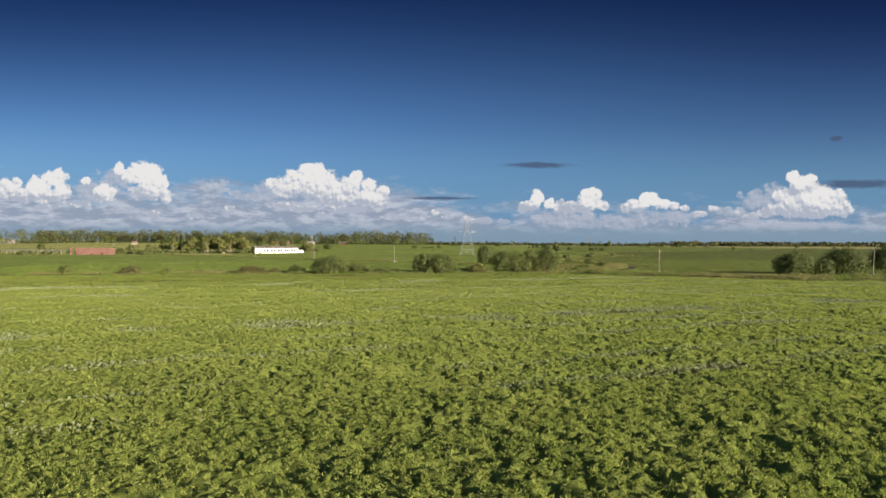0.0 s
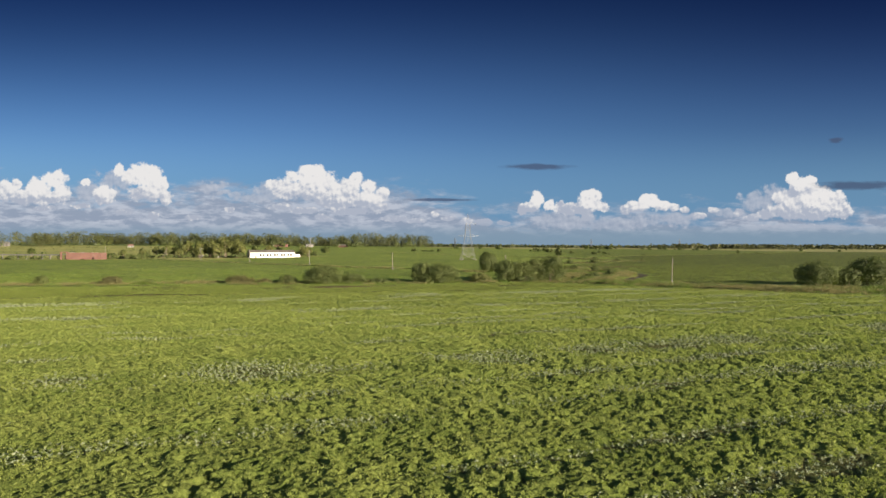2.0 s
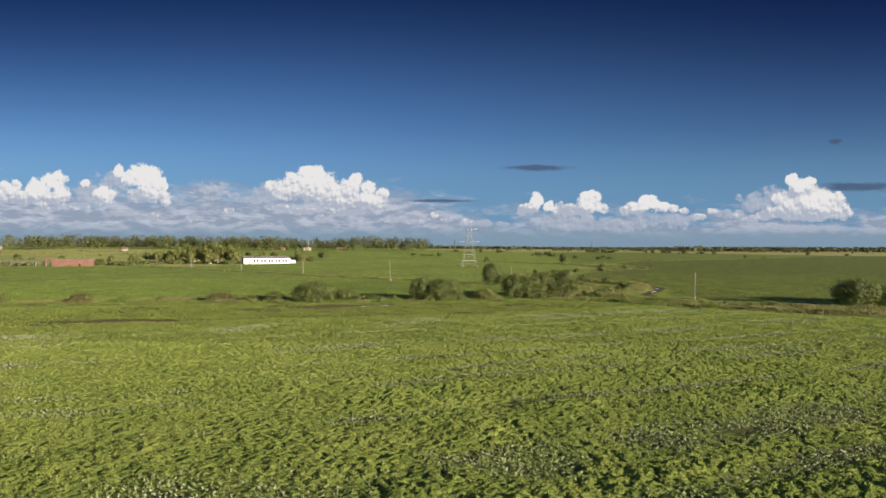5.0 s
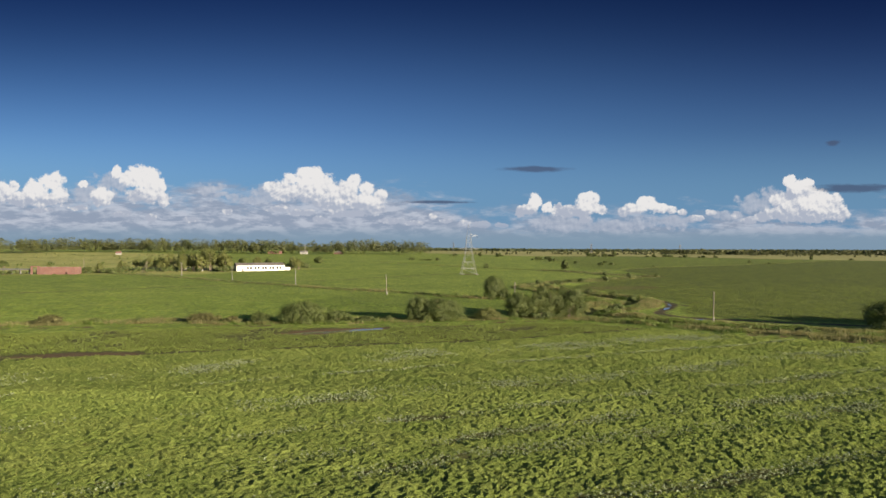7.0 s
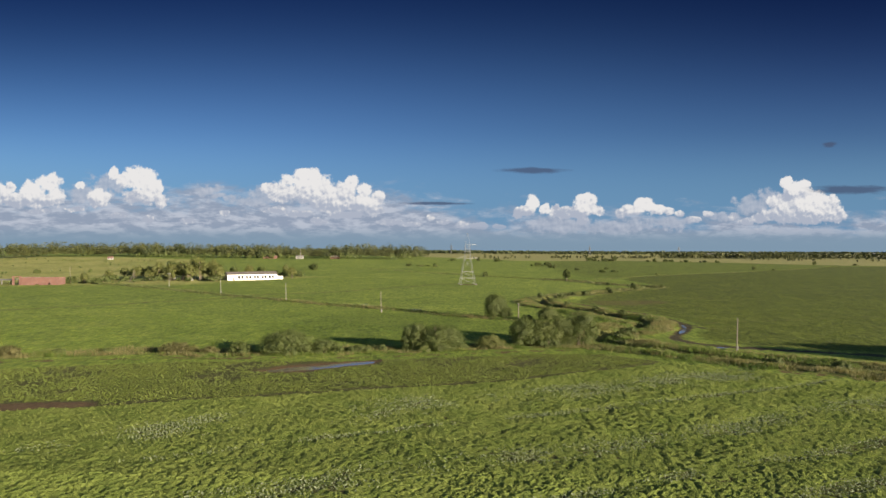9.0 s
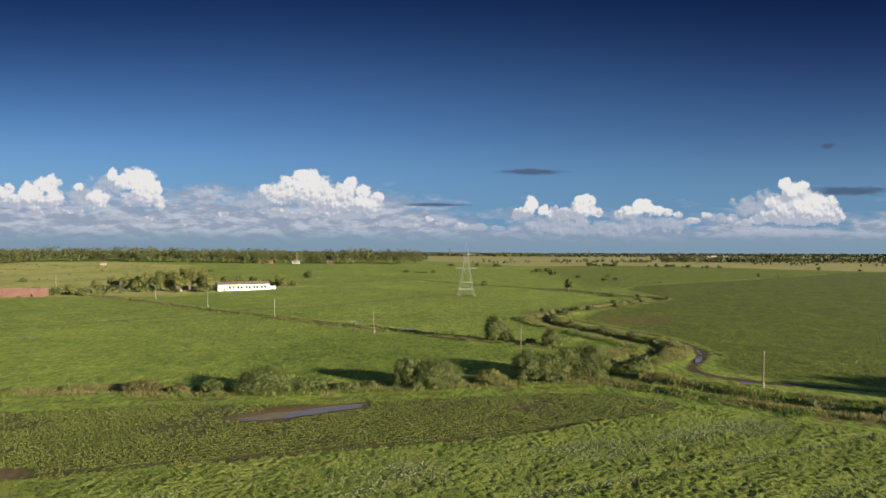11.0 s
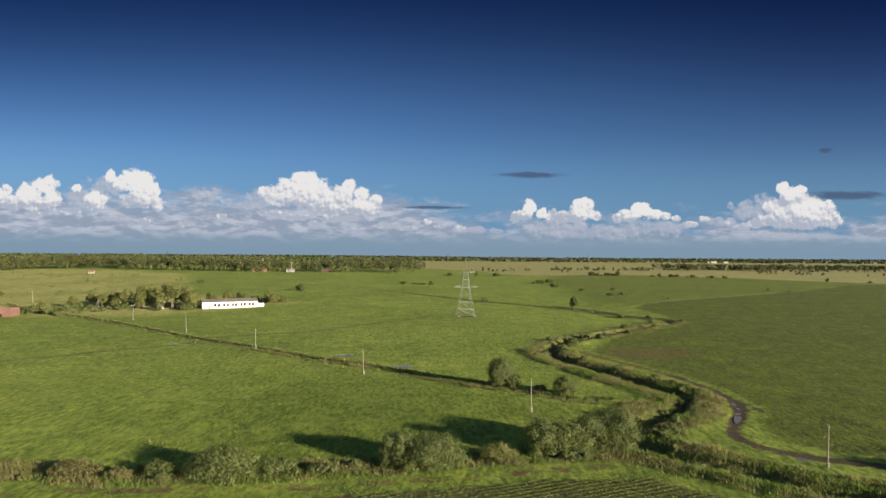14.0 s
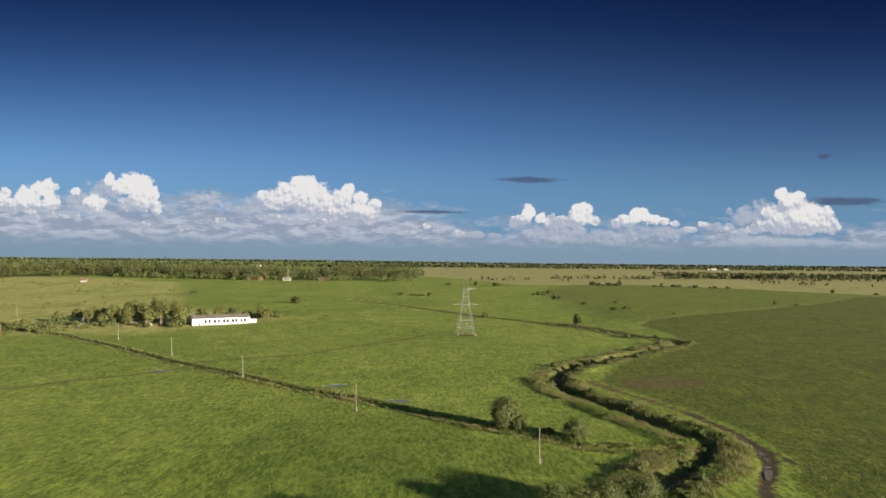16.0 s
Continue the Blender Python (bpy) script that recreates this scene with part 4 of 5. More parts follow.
def utility_pole(x, y, lean=(0.1, 0.0), wood=True, arm=False, strut=False, tall=8.2):
    ob = thing("utility_pole", x, y, 0, "weathered grey-brown wooden utility pole standing in the meadow" if wood else "pale concrete utility pole beside the ditch", "utility pole", "poles of the line", 0.15)
    bm = bmesh.new()
    ring(bm, 0, 0, 0, tall, 0.15, 0.1, 12, lean)
    part("shaft", bm, M_WOOD if wood else M_CONC, ob)
    bm = bmesh.new()
    ring(bm, 0.24, 0, 0, 1.3, 0.13, 0.12, 8)
    part("stub", bm, M_CONC, ob, "concrete ground stub")
    for z in (0.55, 1.05):
        bm = bmesh.new()
        ring(bm, 0.12, 0, z, z + 0.06, 0.29, 0.29, 12)
        part("binding", bm, M_STEEL, ob, "wire binding")
    for s in (-1, 1):
        bm = bmesh.new()
        beam(bm, (lean[0], lean[1], tall - 0.35 - 0.2 * s), (lean[0] + 0.22 * s, lean[1], tall - 0.3 - 0.2 * s), 0.03)
        beam(bm, (lean[0] + 0.22 * s, lean[1], tall - 0.3 - 0.2 * s), (lean[0] + 0.22 * s, lean[1], tall - 0.12 - 0.2 * s), 0.05)
        part("hook", bm, M_STEEL, ob)
    if arm:
        bm = bmesh.new()
        beam(bm, (lean[0] - 1.1, 0, tall - 0.5), (lean[0] + 1.1, 0, tall - 0.5), 0.14)
        part("crossarm", bm, M_STEEL, ob)
        for k in (-0.95, 0, 0.95):
            bm = bmesh.new()
            ring(bm, lean[0] + k, 0, tall - 0.43, tall - 0.15, 0.09, 0.06, 8)
            part("insulator", bm, M_WHITE, ob, "white porcelain insulator")
    if strut:
        bm = bmesh.new()
        beam(bm, (-3.4, 0.3, 0), (lean[0] - 0.1, 0, tall - 1.2), 0.24)
        part("strut", bm, M_WOOD, ob)
    return ob


def lattice_tower(x, y, turn, levels, arms, peak, leg, brace, label, steel=M_STEEL, arm_z=1.2):
    """A lattice tower. levels: height and half width; arms: height and reach to either side."""
    ob = thing("transmission_tower", x, y, turn, label, "transmission tower", sink=0.1)
    sg = ((-1, -1), (1, -1), (1, 1), (-1, 1))
    for sx, sy in sg:
        bm = bmesh.new()
        for (z0, w0), (z1, w1) in zip(levels[:-1], levels[1:]):
            beam(bm, (sx * w0, sy * w0, z0), (sx * w1, sy * w1, z1), leg)
        part("leg", bm, steel, ob)
        bm = bmesh.new()
        w = levels[0][1]
        box(bm, sx * w - 0.6, sy * w - 0.6, -0.4, sx * w + 0.6, sy * w + 0.6, 0.5)
        part("footing", bm, M_CONC, ob, "concrete footing")
    for (z0, w0), (z1, w1) in zip(levels[:-1], levels[1:]):
        n = max(1, round((z1 - z0) / (w0 + w1) / 1.1))
        for i in range(4):
            (ax, ay), (bx, by) = sg[i], sg[(i + 1) % 4]
            bm = bmesh.new()
            for k in range(n):
                q0, q1 = k / n, (k + 1) / n
                u0, u1, h0, h1 = w0 + (w1 - w0) * q0, w0 + (w1 - w0) * q1, z0 + (z1 - z0) * q0, z0 + (z1 - z0) * q1
                beam(bm, (ax * u0, ay * u0, h0), (bx * u1, by * u1, h1), brace)
                beam(bm, (bx * u0, by * u0, h0), (ax * u1, ay * u1, h1), brace)
            part("bracing", bm, steel, ob)
            bm = bmesh.new()
            beam(bm, (ax * w1, ay * w1, z1), (bx * w1, by * w1, z1), brace * 2.2)
            part("girt", bm, steel, ob)
    for z, reach in arms:
        w = np.interp(z, [l[0] for l in levels], [l[1] for l in levels])
        s = 1 if reach > 0 else -1
        bm = bmesh.new()
        tip = (s * (w + abs(reach)), 0, z + 0.3)
        for sy in (-1, 1):
            beam(bm, (s * w, sy * w, z), tip, brace * 1.3)
            beam(bm, (s * w, sy * w, z + arm_z), tip, brace)
            for q in (0.33, 0.66):
                a = (s * (w + abs(reach) * q), sy * w * (1 - q), z + 0.3 * q)
                beam(bm, a, (s * (w + abs(reach) * q), sy * w * (1 - q), z + 0.3 * q + arm_z * (1 - q)), brace * 0.8)
                beam(bm, a, (s * (w + abs(reach) * q), -sy * w * (1 - q), z + 0.3 * q), brace * 0.8)
        part("crossarm", bm, steel, ob)
        bm = bmesh.new()
        for k in range(5):
            ring(bm, tip[0], 0, z + 0.05 - 0.26 * k - 0.16, z + 0.05 - 0.26 * k, 0.14, 0.05, 8)
        part("insulator_string", bm, M_GLASS, ob)
    z, w = levels[-1]
    bm = bmesh.new()
    for sx, sy in sg:
        beam(bm, (sx * w, sy * w, z), (0, 0, peak), brace * 0.8)
    part("peak", bm, steel, ob)
    return ob


def wall_with_holes(bm, x0, x1, h, y, thick, holes):
    """A wall along x with real openings: (x, z, width, height)."""
    xs = sorted({x0, x1, *[a for o in holes for a in (o[0] - o[2] / 2, o[0] + o[2] / 2)]})
    for a, b in zip(xs[:-1], xs[1:]):
        mid = (a + b) / 2
        hit = [o for o in holes if o[0] - o[2] / 2 < mid < o[0] + o[2] / 2]
        if not hit:
            box(bm, a, y, 0, b, y + thick, h)
        for o in hit[:1]:
            if o[1] > 0.01:
                box(bm, a, y, 0, b, y + thick, o[1])
            box(bm, a, y, o[1] + o[3], b, y + thick, h)


def window(parent, x, z, w, h, y):
    bm = bmesh.new()
    t = 0.05
    box(bm, x - w / 2, y, z, x - w / 2 + t, y + 0.1, z + h)
    box(bm, x + w / 2 - t, y, z, x + w / 2, y + 0.1, z + h)
    box(bm, x - w / 2 + t, y, z, x + w / 2 - t, y + 0.1, z + t)
    box(bm, x - w / 2 + t, y, z + h - t, x + w / 2 - t, y + 0.1, z + h)
    box(bm, x - 0.03, y, z + t, x + 0.03, y + 0.1, z + h - t)
    ob = part("window", bm, M_STEEL_DULL, parent, "small dark window with a grey frame")
    for s in (-1, 1):
        bm = bmesh.new()
        c = x + s * w / 4
        box(bm, c - w / 4 + 0.06, y + 0.04, z + t, c + w / 4 - 0.06, y + 0.06, z + h - t)
        part("pane", bm, M_GLASS, ob)


def gable_house(name, x, y, turn, w, d, h, rise, wall, roof, label, category="house", chimney=True):
    ob = thing(name, x, y, turn, label, category, sink=0.2)
    bm = bmesh.new()
    wall_with_holes(bm, -w / 2, w / 2, h, -d / 2, 0.3, [(-w / 4, 1.0, 1.2, 1.3), (w / 4, 1.0, 1.2, 1.3)])
    box(bm, -w / 2, d / 2 - 0.3, 0, w / 2, d / 2, h)
    for s in (-1, 1):
        xa, xb = (s * w / 2, s * (w / 2 - 0.3))
        box(bm, min(xa, xb), -d / 2 + 0.3, 0, max(xa, xb), d / 2 - 0.3, h)
        a = [bm.verts.new(p) for p in ((xa, -d / 2, h), (xa, d / 2, h), (xa, 0, h + rise))]
        b = [bm.verts.new(p) for p in ((xb, -d / 2, h), (xb, d / 2, h), (xb, 0, h + rise))]
        bm.faces.new(a)
        bm.faces.new(b[::-1])
        for i in range(3):
            bm.faces.new((a[i], a[(i + 1) % 3], b[(i + 1) % 3], b[i]))
    part("wall", bm, wall, ob)
    for s in (-1, 1):
        bm = bmesh.new()
        o, t = 0.4, 0.15
        lo, hi = (s * (d / 2 + o), h - o * rise / (d / 2)), (0, h + rise)
        vs = [bm.verts.new((sx * (w / 2 + o), p[0], p[1] + k)) for k in (0.02, t) for p in (lo, hi) for sx in (-1, 1)]
        for f in ((0, 1, 3, 2), (4, 6, 7, 5), (0, 4, 5, 1), (2, 3, 7, 6), (0, 2, 6, 4), (1, 5, 7, 3)):
            bm.faces.new([vs[i] for i in f])
        part("roof", bm, roof, ob)
    for k in (-1, 1):
        window(ob, k * w / 4, 1.0, 1.2, 1.3, -d / 2 + 0.12)
    if chimney:
        bm = bmesh.new()
        box(bm, w / 5, -0.35, h + rise * 0.7, w / 5 + 0.7, 0.35, h + rise + 1.0)
        part("chimney", bm, M_BRICK, ob)
    return ob


def farm_building():
    """Long low whitewashed cattle shed with paired windows and roof vents."""
    ob = thing("farm_building", -152, 511, 28.5, "long low whitewashed farm building with paired windows", "farm building", sink=0.3)
    L, D, H = 35.5, 11.0, 4.5
    wins = [8.0, 10.4, 13.7, 16.0, 19.3, 21.4, 24.8, 26.9, 30.1, 32.3]
    holes = [(x, 1.5, 1.6, 2.1) for x in wins] + [(4.3, 0.0, 1.3, 2.3)]
    bm = bmesh.new()
    wall_with_holes(bm, 0, L, H, 0, 0.4, holes)
    box(bm, 0, D - 0.4, 0, L, D, H)
    box(bm, 0, 0.4, 0, 0.4, D - 0.4, H)
    box(bm, L - 0.4, 0.4, 0, L, D - 0.4, H)
    for xa, xb in ((0, 0.4), (L - 0.4, L)):
        a = [bm.verts.new(p) for p in ((xa, 0, H), (xa, D, H), (xa, D / 2, H + 1.7))]
        b = [bm.verts.new(p) for p in ((xb, 0, H), (xb, D, H), (xb, D / 2, H + 1.7))]
        bm.faces.new(a[::-1])
        bm.faces.new(b)
        for i in range(3):
            bm.faces.new((a[i], a[(i + 1) % 3], b[(i + 1) % 3], b[i]))
    part("wall", bm, M_WHITE, ob)
    for s in (0, 1):
        bm = bmesh.new()
        y0 = -0.35 if s == 0 else D + 0.35
        vs = [bm.verts.new((x, y, z + k)) for k in (0.02, 0.2) for x in (-0.4, L + 0.4) for y, z in ((y0, H - 0.06), (D / 2, H + 1.7))]
        for f in ((0, 2, 3, 1), (4, 5, 7, 6), (0, 4, 6, 2), (1, 3, 7, 5), (0, 1, 5, 4), (2, 6, 7, 3)):
            bm.faces.new([vs[i] for i in f])
        part("roof", bm, M_ROOF, ob, "brownish tarred roof slope")
    for x in wins:
        window(ob, x, 1.5, 1.6, 2.1, 0.2)
    bm = bmesh.new()
    box(bm, 3.66, 0.15, 0, 4.94, 0.25, 2.28)
    part("door", bm, M_WOOD, ob, "grey plank door")
    for x in (1.2, 7.0, 14.6, 22.4, 29.6):
        bm = bmesh.new()
        box(bm, x, D * 0.3, H + 0.2, x + 0.6, D * 0.3 + 0.6, H + 1.25)
        box(bm, x - 0.1, D * 0.3 - 0.1, H + 1.25, x + 0.7, D * 0.3 + 0.7, H + 1.38)
        part("roof_vent", bm, M_PALE, ob, "pale brick vent stack")
    bm = bmesh.new()
    wall_with_holes(bm, L + 0.01, L + 4.6, 2.9, 1.2, 0.35, [(L + 2.4, 0.9, 0.9, 1.1)])
    box(bm, L + 0.01, 7.0, 0, L + 4.6, 7.35, 2.9)
    box(bm, L + 4.25, 1.55, 0, L + 4.6, 7.0, 2.9)
    part("annex_wall", bm, M_WHITE, ob, "lower whitewashed end annex")
    bm = bmesh.new()
    box(bm, L + 0.01, 0.9, 2.91, L + 4.9, 7.6, 3.1)
    part("annex_roof", bm, M_ROOF, ob)


def brick_ruin():
    """Roofless red-brick shell with an open bay at one end."""
    ob = thing("brick_ruin", -265, 459, 4.0, "roofless red brick farm ruin with an open bay", "ruin", sink=0.3)
    bm = bmesh.new()
    wall_with_holes(bm, 0, 22, 5.3, 0, 0.5, [(9.5, 0, 3.0, 0.9), (17, 0.2, 1.4, 1.7)])
    box(bm, 0, 9.5, 0, 22, 10, 5.1)
    box(bm, 0, 0.5, 0, 0.5, 9.5, 5.3)
    box(bm, 21.5, 0.5, 0, 22, 9.5, 5.2)
    part("wall", bm, M_BRICK, ob)
    bm = bmesh.new()
    for k in range(11):
        x = 0.1 + 2.0 * k
        box(bm, x, 0.02, 5.3, x + 1.5 + 0.3 * math.sin(k * 2.1), 0.48, 5.42 + 0.12 * math.sin(k * 1.7))
    part("wall_crest", bm, M_CONC, ob, "broken pale mortar course along the wall top")
    bm = bmesh.new()
    box(bm, -5.5, 0.2, 0, -4.4, 1.0, 5.4)
    box(bm, -5.5, 0.2, 5.4, -0.02, 1.0, 5.9)
    box(bm, -1.4, 0.2, 0, -0.02, 1.0, 5.4)
    part("portal", bm, M_BRICK, ob, "red brick gateway piers")
    # dark slab added behind the gateway, in place of the shade in its opening
    bm = bmesh.new()
    box(bm, -4.4, 8.6, 0, -1.4, 9.0, 4.6)
    part("bay_shade_panel", bm, M_ROOF, ob, "dark panel standing in for the shade inside the bay")


def open_shed():
    """Long open-sided shed: thin roof on concrete posts."""
    ob = thing("open_shed", -272, 461, 180 - 4, "long low open-sided shed with a grey roof", "shed", sink=0.3)
    for k in range(15):
        bm = bmesh.new()
        x = 0.5 + 6.0 * k
        box(bm, x, -0.2, 0, x + 0.4, 0.2, 3.1)
        part("post", bm, M_CONC, ob)
        bm = bmesh.new()
        box(bm, x, -7.2, 0, x + 0.4, -6.8, 3.5)
        part("post", bm, M_CONC, ob)
    for k in range(14):
        bm = bmesh.new()
        x = 0.4 + 6.0 * k
        vs = [bm.verts.new((x + a, b, 3.12 + (0.45 if b < -3 else 0) + c)) for c in (0, 0.22) for a, b in ((0.01, 0.6), (5.99, 0.6), (5.99, -7.6), (0.01, -7.6))]
        for f in ((0, 1, 2, 3), (7, 6, 5, 4), (0, 4, 5, 1), (1, 5, 6, 2), (2, 6, 7, 3), (3, 7, 4, 0)):
            bm.faces.new([vs[i] for i in f])
        part("roof_slab", bm, M_CONC, ob, "weathered grey roof slab")


def parked_van(x, y, turn):
    ob = thing("van", x, y, turn, "small white van parked among the grove trees", "van", sink=-0.02)
    bm = bmesh.new()
    prof = [(-2.3, 0.35), (2.3, 0.35), (2.3, 0.95), (1.55, 1.15), (0.95, 1.85), (-2.2, 1.95), (-2.3, 1.2)]
    a, d = [bm.verts.new((px, -0.85, pz)) for px, pz in prof], [bm.verts.new((px, 0.85, pz)) for px, pz in prof]
    bm.faces.new(a)
    bm.faces.new(d[::-1])
    for i in range(len(prof)):
        bm.faces.new((a[i], d[i], d[(i + 1) % len(prof)], a[(i + 1) % len(prof)]))
    bmesh.ops.bevel(bm, geom=bm.edges[:], offset=0.07, segments=2, affect="EDGES")
    part("body", bm, M_PALE, ob)
    for s in (-1, 1):
        bm = bmesh.new()
        box(bm, -0.2, s * 0.86 - 0.01, 1.2, 1.0, s * 0.86 + 0.01, 1.65)
        part("side_window", bm, M_GLASS, ob)
        for wx in (-1.45, 1.45):
            bm = bmesh.new()
            bmesh.ops.create_cone(bm, cap_ends=True, segments=16, radius1=0.36, radius2=0.36, depth=0.22, matrix=Matrix.Translation((wx, s * 0.78, 0.36)) @ Matrix.Rotation(math.pi / 2, 4, "X"))
            part("wheel", bm, M_GLASS, ob)


# ---- made things ----
for px, py, lx, wood in ((72.5, 212.6, 0.22, True), (23.6, 252.1, 0.0, True), (-22.8, 297.5, -0.2, True), (-70.2, 344.6, -0.15, False), (-117.6, 396.5, -0.1, False), (121, 178, 0.35, True)):
    utility_pole(px, py, (lx, 0.0), wood)
utility_pole(-167, 448, (0, 0), False, arm=True, tall=8.6)
utility_pole(-211, 495, (0, 0), True, strut=True)
utility_pole(-288, 552, (0, 0), True)
lattice_tower(18.3, 480, 6, [(0, 5.1), (4.2, 4.4), (8.6, 3.6), (17.3, 2.1), (22.0, 1.75), (26.6, 1.4)], [(17.3, 5.4), (17.3, -5.4), (26.4, 4.6)], 35.0, 0.14, 0.06, "pale galvanised lattice transmission tower in the meadow")
for tx, ty, tt, ts in ((565, 2420, 20, 1), (45, 2350, 10, 1), (930, 2500, 25, 1), (-1180, 2900, 15, 1)):
    lattice_tower(tx, ty, tt, [(0, 3.4), (10, 2.4), (20, 1.3), (32, 0.9)], [(20, 5), (20, -5), (25, 6.5), (25, -6.5), (30, 4), (30, -4)], 38.0, 0.4, 0.24, "distant grey lattice transmission tower on the horizon", M_STEEL_DULL)
farm_building()
brick_ruin()
open_shed()
parked_van(-188, 511, 20)
parked_van(-177.5, 508, -35)
gable_house("house", -226, 1085, 10, 12, 8, 3.6, 1.8, M_PALE, M_CONC, "small white house with a pale roof by the woods")
gable_house("house", -172, 1102, -8, 14, 8, 3.2, 2.4, M_BRICK, M_ROOF, "low brick house with a dark roof by the woods")
gable_house("house", -480, 985, 15, 7, 6, 2.8, 2.0, M_PALE, M_BRICK, "small white cottage with a reddish roof by the woods")
gable_house("house", -275, 1088, 5, 22, 9, 3.4, 1.6, M_BRICK, M_BRICK, "long reddish brick farmhouse among trees")
gable_house("house", -700, 1010, 0, 26, 12, 5.5, 2.0, M_CONC, M_CONC, "wide pale farm hall by the woods")
mast = thing("mast", -223, 1078, 0, "tall slim pale chimney mast beside the house", "mast", sink=0.1)
_bm = bmesh.new()
ring(_bm, 0, 0, 0, 15.5, 0.6, 0.45, 10)
part("shaft", _bm, M_CONC, mast)
_bm = bmesh.new()
ring(_bm, 0, 0, 15.5, 15.9, 0.62, 0.62, 10)
part("cap", _bm, M_STEEL, mast)
# pale halls on the far horizon
for hx, hy, hw in ((1250, 2950, 46), (1318, 2960, 26), (2250, 3300, 40), (2420, 3320, 26), (-600, 2300, 26)):
    gable_house("hall", hx, hy, 10, hw, 16, 6.5, 1.6, M_PALE, M_CONC, "distant pale industrial hall on the horizon", "hall", chimney=False)

# ---- trees and bushes ----
HEDGE = "bushes along the ditch"
woody("bush", -36.8, 206.5, 14.0, 6.4, M_WILLOW, 21, "broad rounded green willow bush beside the ditch", "bush", 0.17, 5200, 0, 4, 9, HEDGE, 9)
woody("bush", -48, 207.5, 6.5, 3.6, M_ALDER, 22, "small dark green bush beside the ditch", "bush", 0.16, 1400, 0, 3, 5, HEDGE)
woody("bush", -28.5, 208.0, 11.0, 4.0, M_WILLOW, 23, "low spreading olive bush beside the ditch", "bush", 0.16, 2200, 0, 4, 6, HEDGE, 6)
woody("bush", -20.5, 210, 7.5, 2.3, M_WILLOW, 24, "low straggling olive bush beside the ditch", "bush", 0.16, 1500, 0, 4, 6, HEDGE, 4)
woody("bush", -7.0, 213.5, 7.5, 8.2, M_WILLOW, 25, "tall leafy green bush beside the ditch", "bush", 0.18, 3000, 0, 4, 7, HEDGE, 6)
woody("bush", -0.5, 213.0, 12.5, 7.4, M_WILLOW, 26, "large rounded olive willow bush beside the ditch", "bush", 0.17, 4600, 0, 5, 9, HEDGE, 8)
woody("bush", -5.0, 211.5, 5.0, 3.4, M_BIRCH, 27, "low bright green bush in front of the willows", "bush", 0.16, 1400, 0, 3, 5, HEDGE, 4)
woody("bush", 12.0, 217.5, 8.0, 3.8, M_GROVE, 28, "small yellowish bush beside the ditch", "bush", 0.15, 1800, 0, 5, 6, HEDGE, 5)
woody("tree", 20.5, 219.5, 8.0, 8.8, M_ALDER, 29, "dark green alder tree beside the ditch", "tree", 0.19, 3000, 0.05, 2, 8, HEDGE)
woody("tree", 25.5, 220.0, 8.0, 8.4, M_BIRCH, 30, "slim olive birch tree beside the ditch", "tree", 0.18, 2600, 0.05, 3, 8, HEDGE)
woody("tree", 30.5, 220.8, 8.5, 9.4, M_BIRCH, 31, "loose-leaved green birch tree beside the ditch", "tree", 0.18, 2800, 0.05, 3, 8, HEDGE)
woody("tree", 36.0, 221.5, 10.5, 9.8, M_ALDER, 32, "rounded dark green alder tree beside the brook", "tree", 0.19, 3800, 0.05, 3, 9, HEDGE)
woody("bush", 27.0, 217.8, 8.0, 2.6, M_WILLOW, 33, "low tangled green bush before the alders", "bush", 0.16, 1800, 0, 4, 6, HEDGE, 4)
woody("bush", -63, 208, 11.0, 3.2, M_BROWN, 34, "low brownish bush beside the ditch", "bush", 0.16, 1900, 0, 5, 6, HEDGE, 5)
woody("bush", -55.5, 207.5, 5.5, 2.2, M_BROWN, 35, "low brownish-green bush beside the ditch", "bush", 0.16, 1100, 0, 4, 5, HEDGE, 4)
woody("bush", -100, 203, 7.5, 3.0, M_BROWN, 36, "rounded brownish bush beside the ditch", "bush", 0.18, 1500, 0, 4, 6, HEDGE, 5)
woody("bush", -119, 199, 4.5, 3.4, M_BIRCH, 37, "small upright green bush beside the ditch", "bush", 0.18, 1000, 0, 3, 5, HEDGE)
woody("tree", 19.0, 280, 9.0, 9.2, M_WILLOW, 38, "rounded olive willow tree beside the pole ditch", "tree", 0.21, 5200, 0.1, 3, 9)
woody("bush", 23.0, 278.5, 4.0, 4.2, M_ALDER, 39, "dark green bush under the willow", "bush", 0.18, 1100, 0, 3, 5)
woody("bush", 36.0, 271, 8.0, 5.4, M_BIRCH, 40, "loose light green bush beside the pole ditch", "bush", 0.19, 2200, 0, 4, 7)
woody("bush", 29.5, 274.5, 4.5, 1.8, M_ALDER, 41, "low dark bush beside the pole ditch", "bush", 0.18, 700, 0, 3, 4)
woody("tree", 93.3, 522, 6.5, 10.2, M_ALDER, 42, "slim dark green tree at the far bend of the brook", "tree", 0.34, 1500, 0.8, 2, 7)
woody("bush", 61, 377, 5.0, 3.6, M_ALDER, 43, "dark green bush above the brook bank", "bush", 0.26, 800, 0, 3, 5)
woody("bush", 68, 385, 5.5, 4.0, M_BIRCH, 44, "green bush above the brook bank", "bush", 0.26, 900, 0, 3, 5)
woody("bush", 37, 572, 4.6, 4.6, M_ALDER, 45, "small round dark bush beside the far ditch", "bush", 0.4, 500, 0, 3, 5)
woody("bush", -125, 687, 10.5, 7.4, M_ALDER, 46, "lone rounded green bush in the far meadow", "bush", 0.5, 1100, 0, 4, 7)
woody("bush", -36, 808, 8.0, 4.2, M_ALDER, 47, "low green bush in the far meadow", "bush", 0.5, 600, 0, 3, 5)
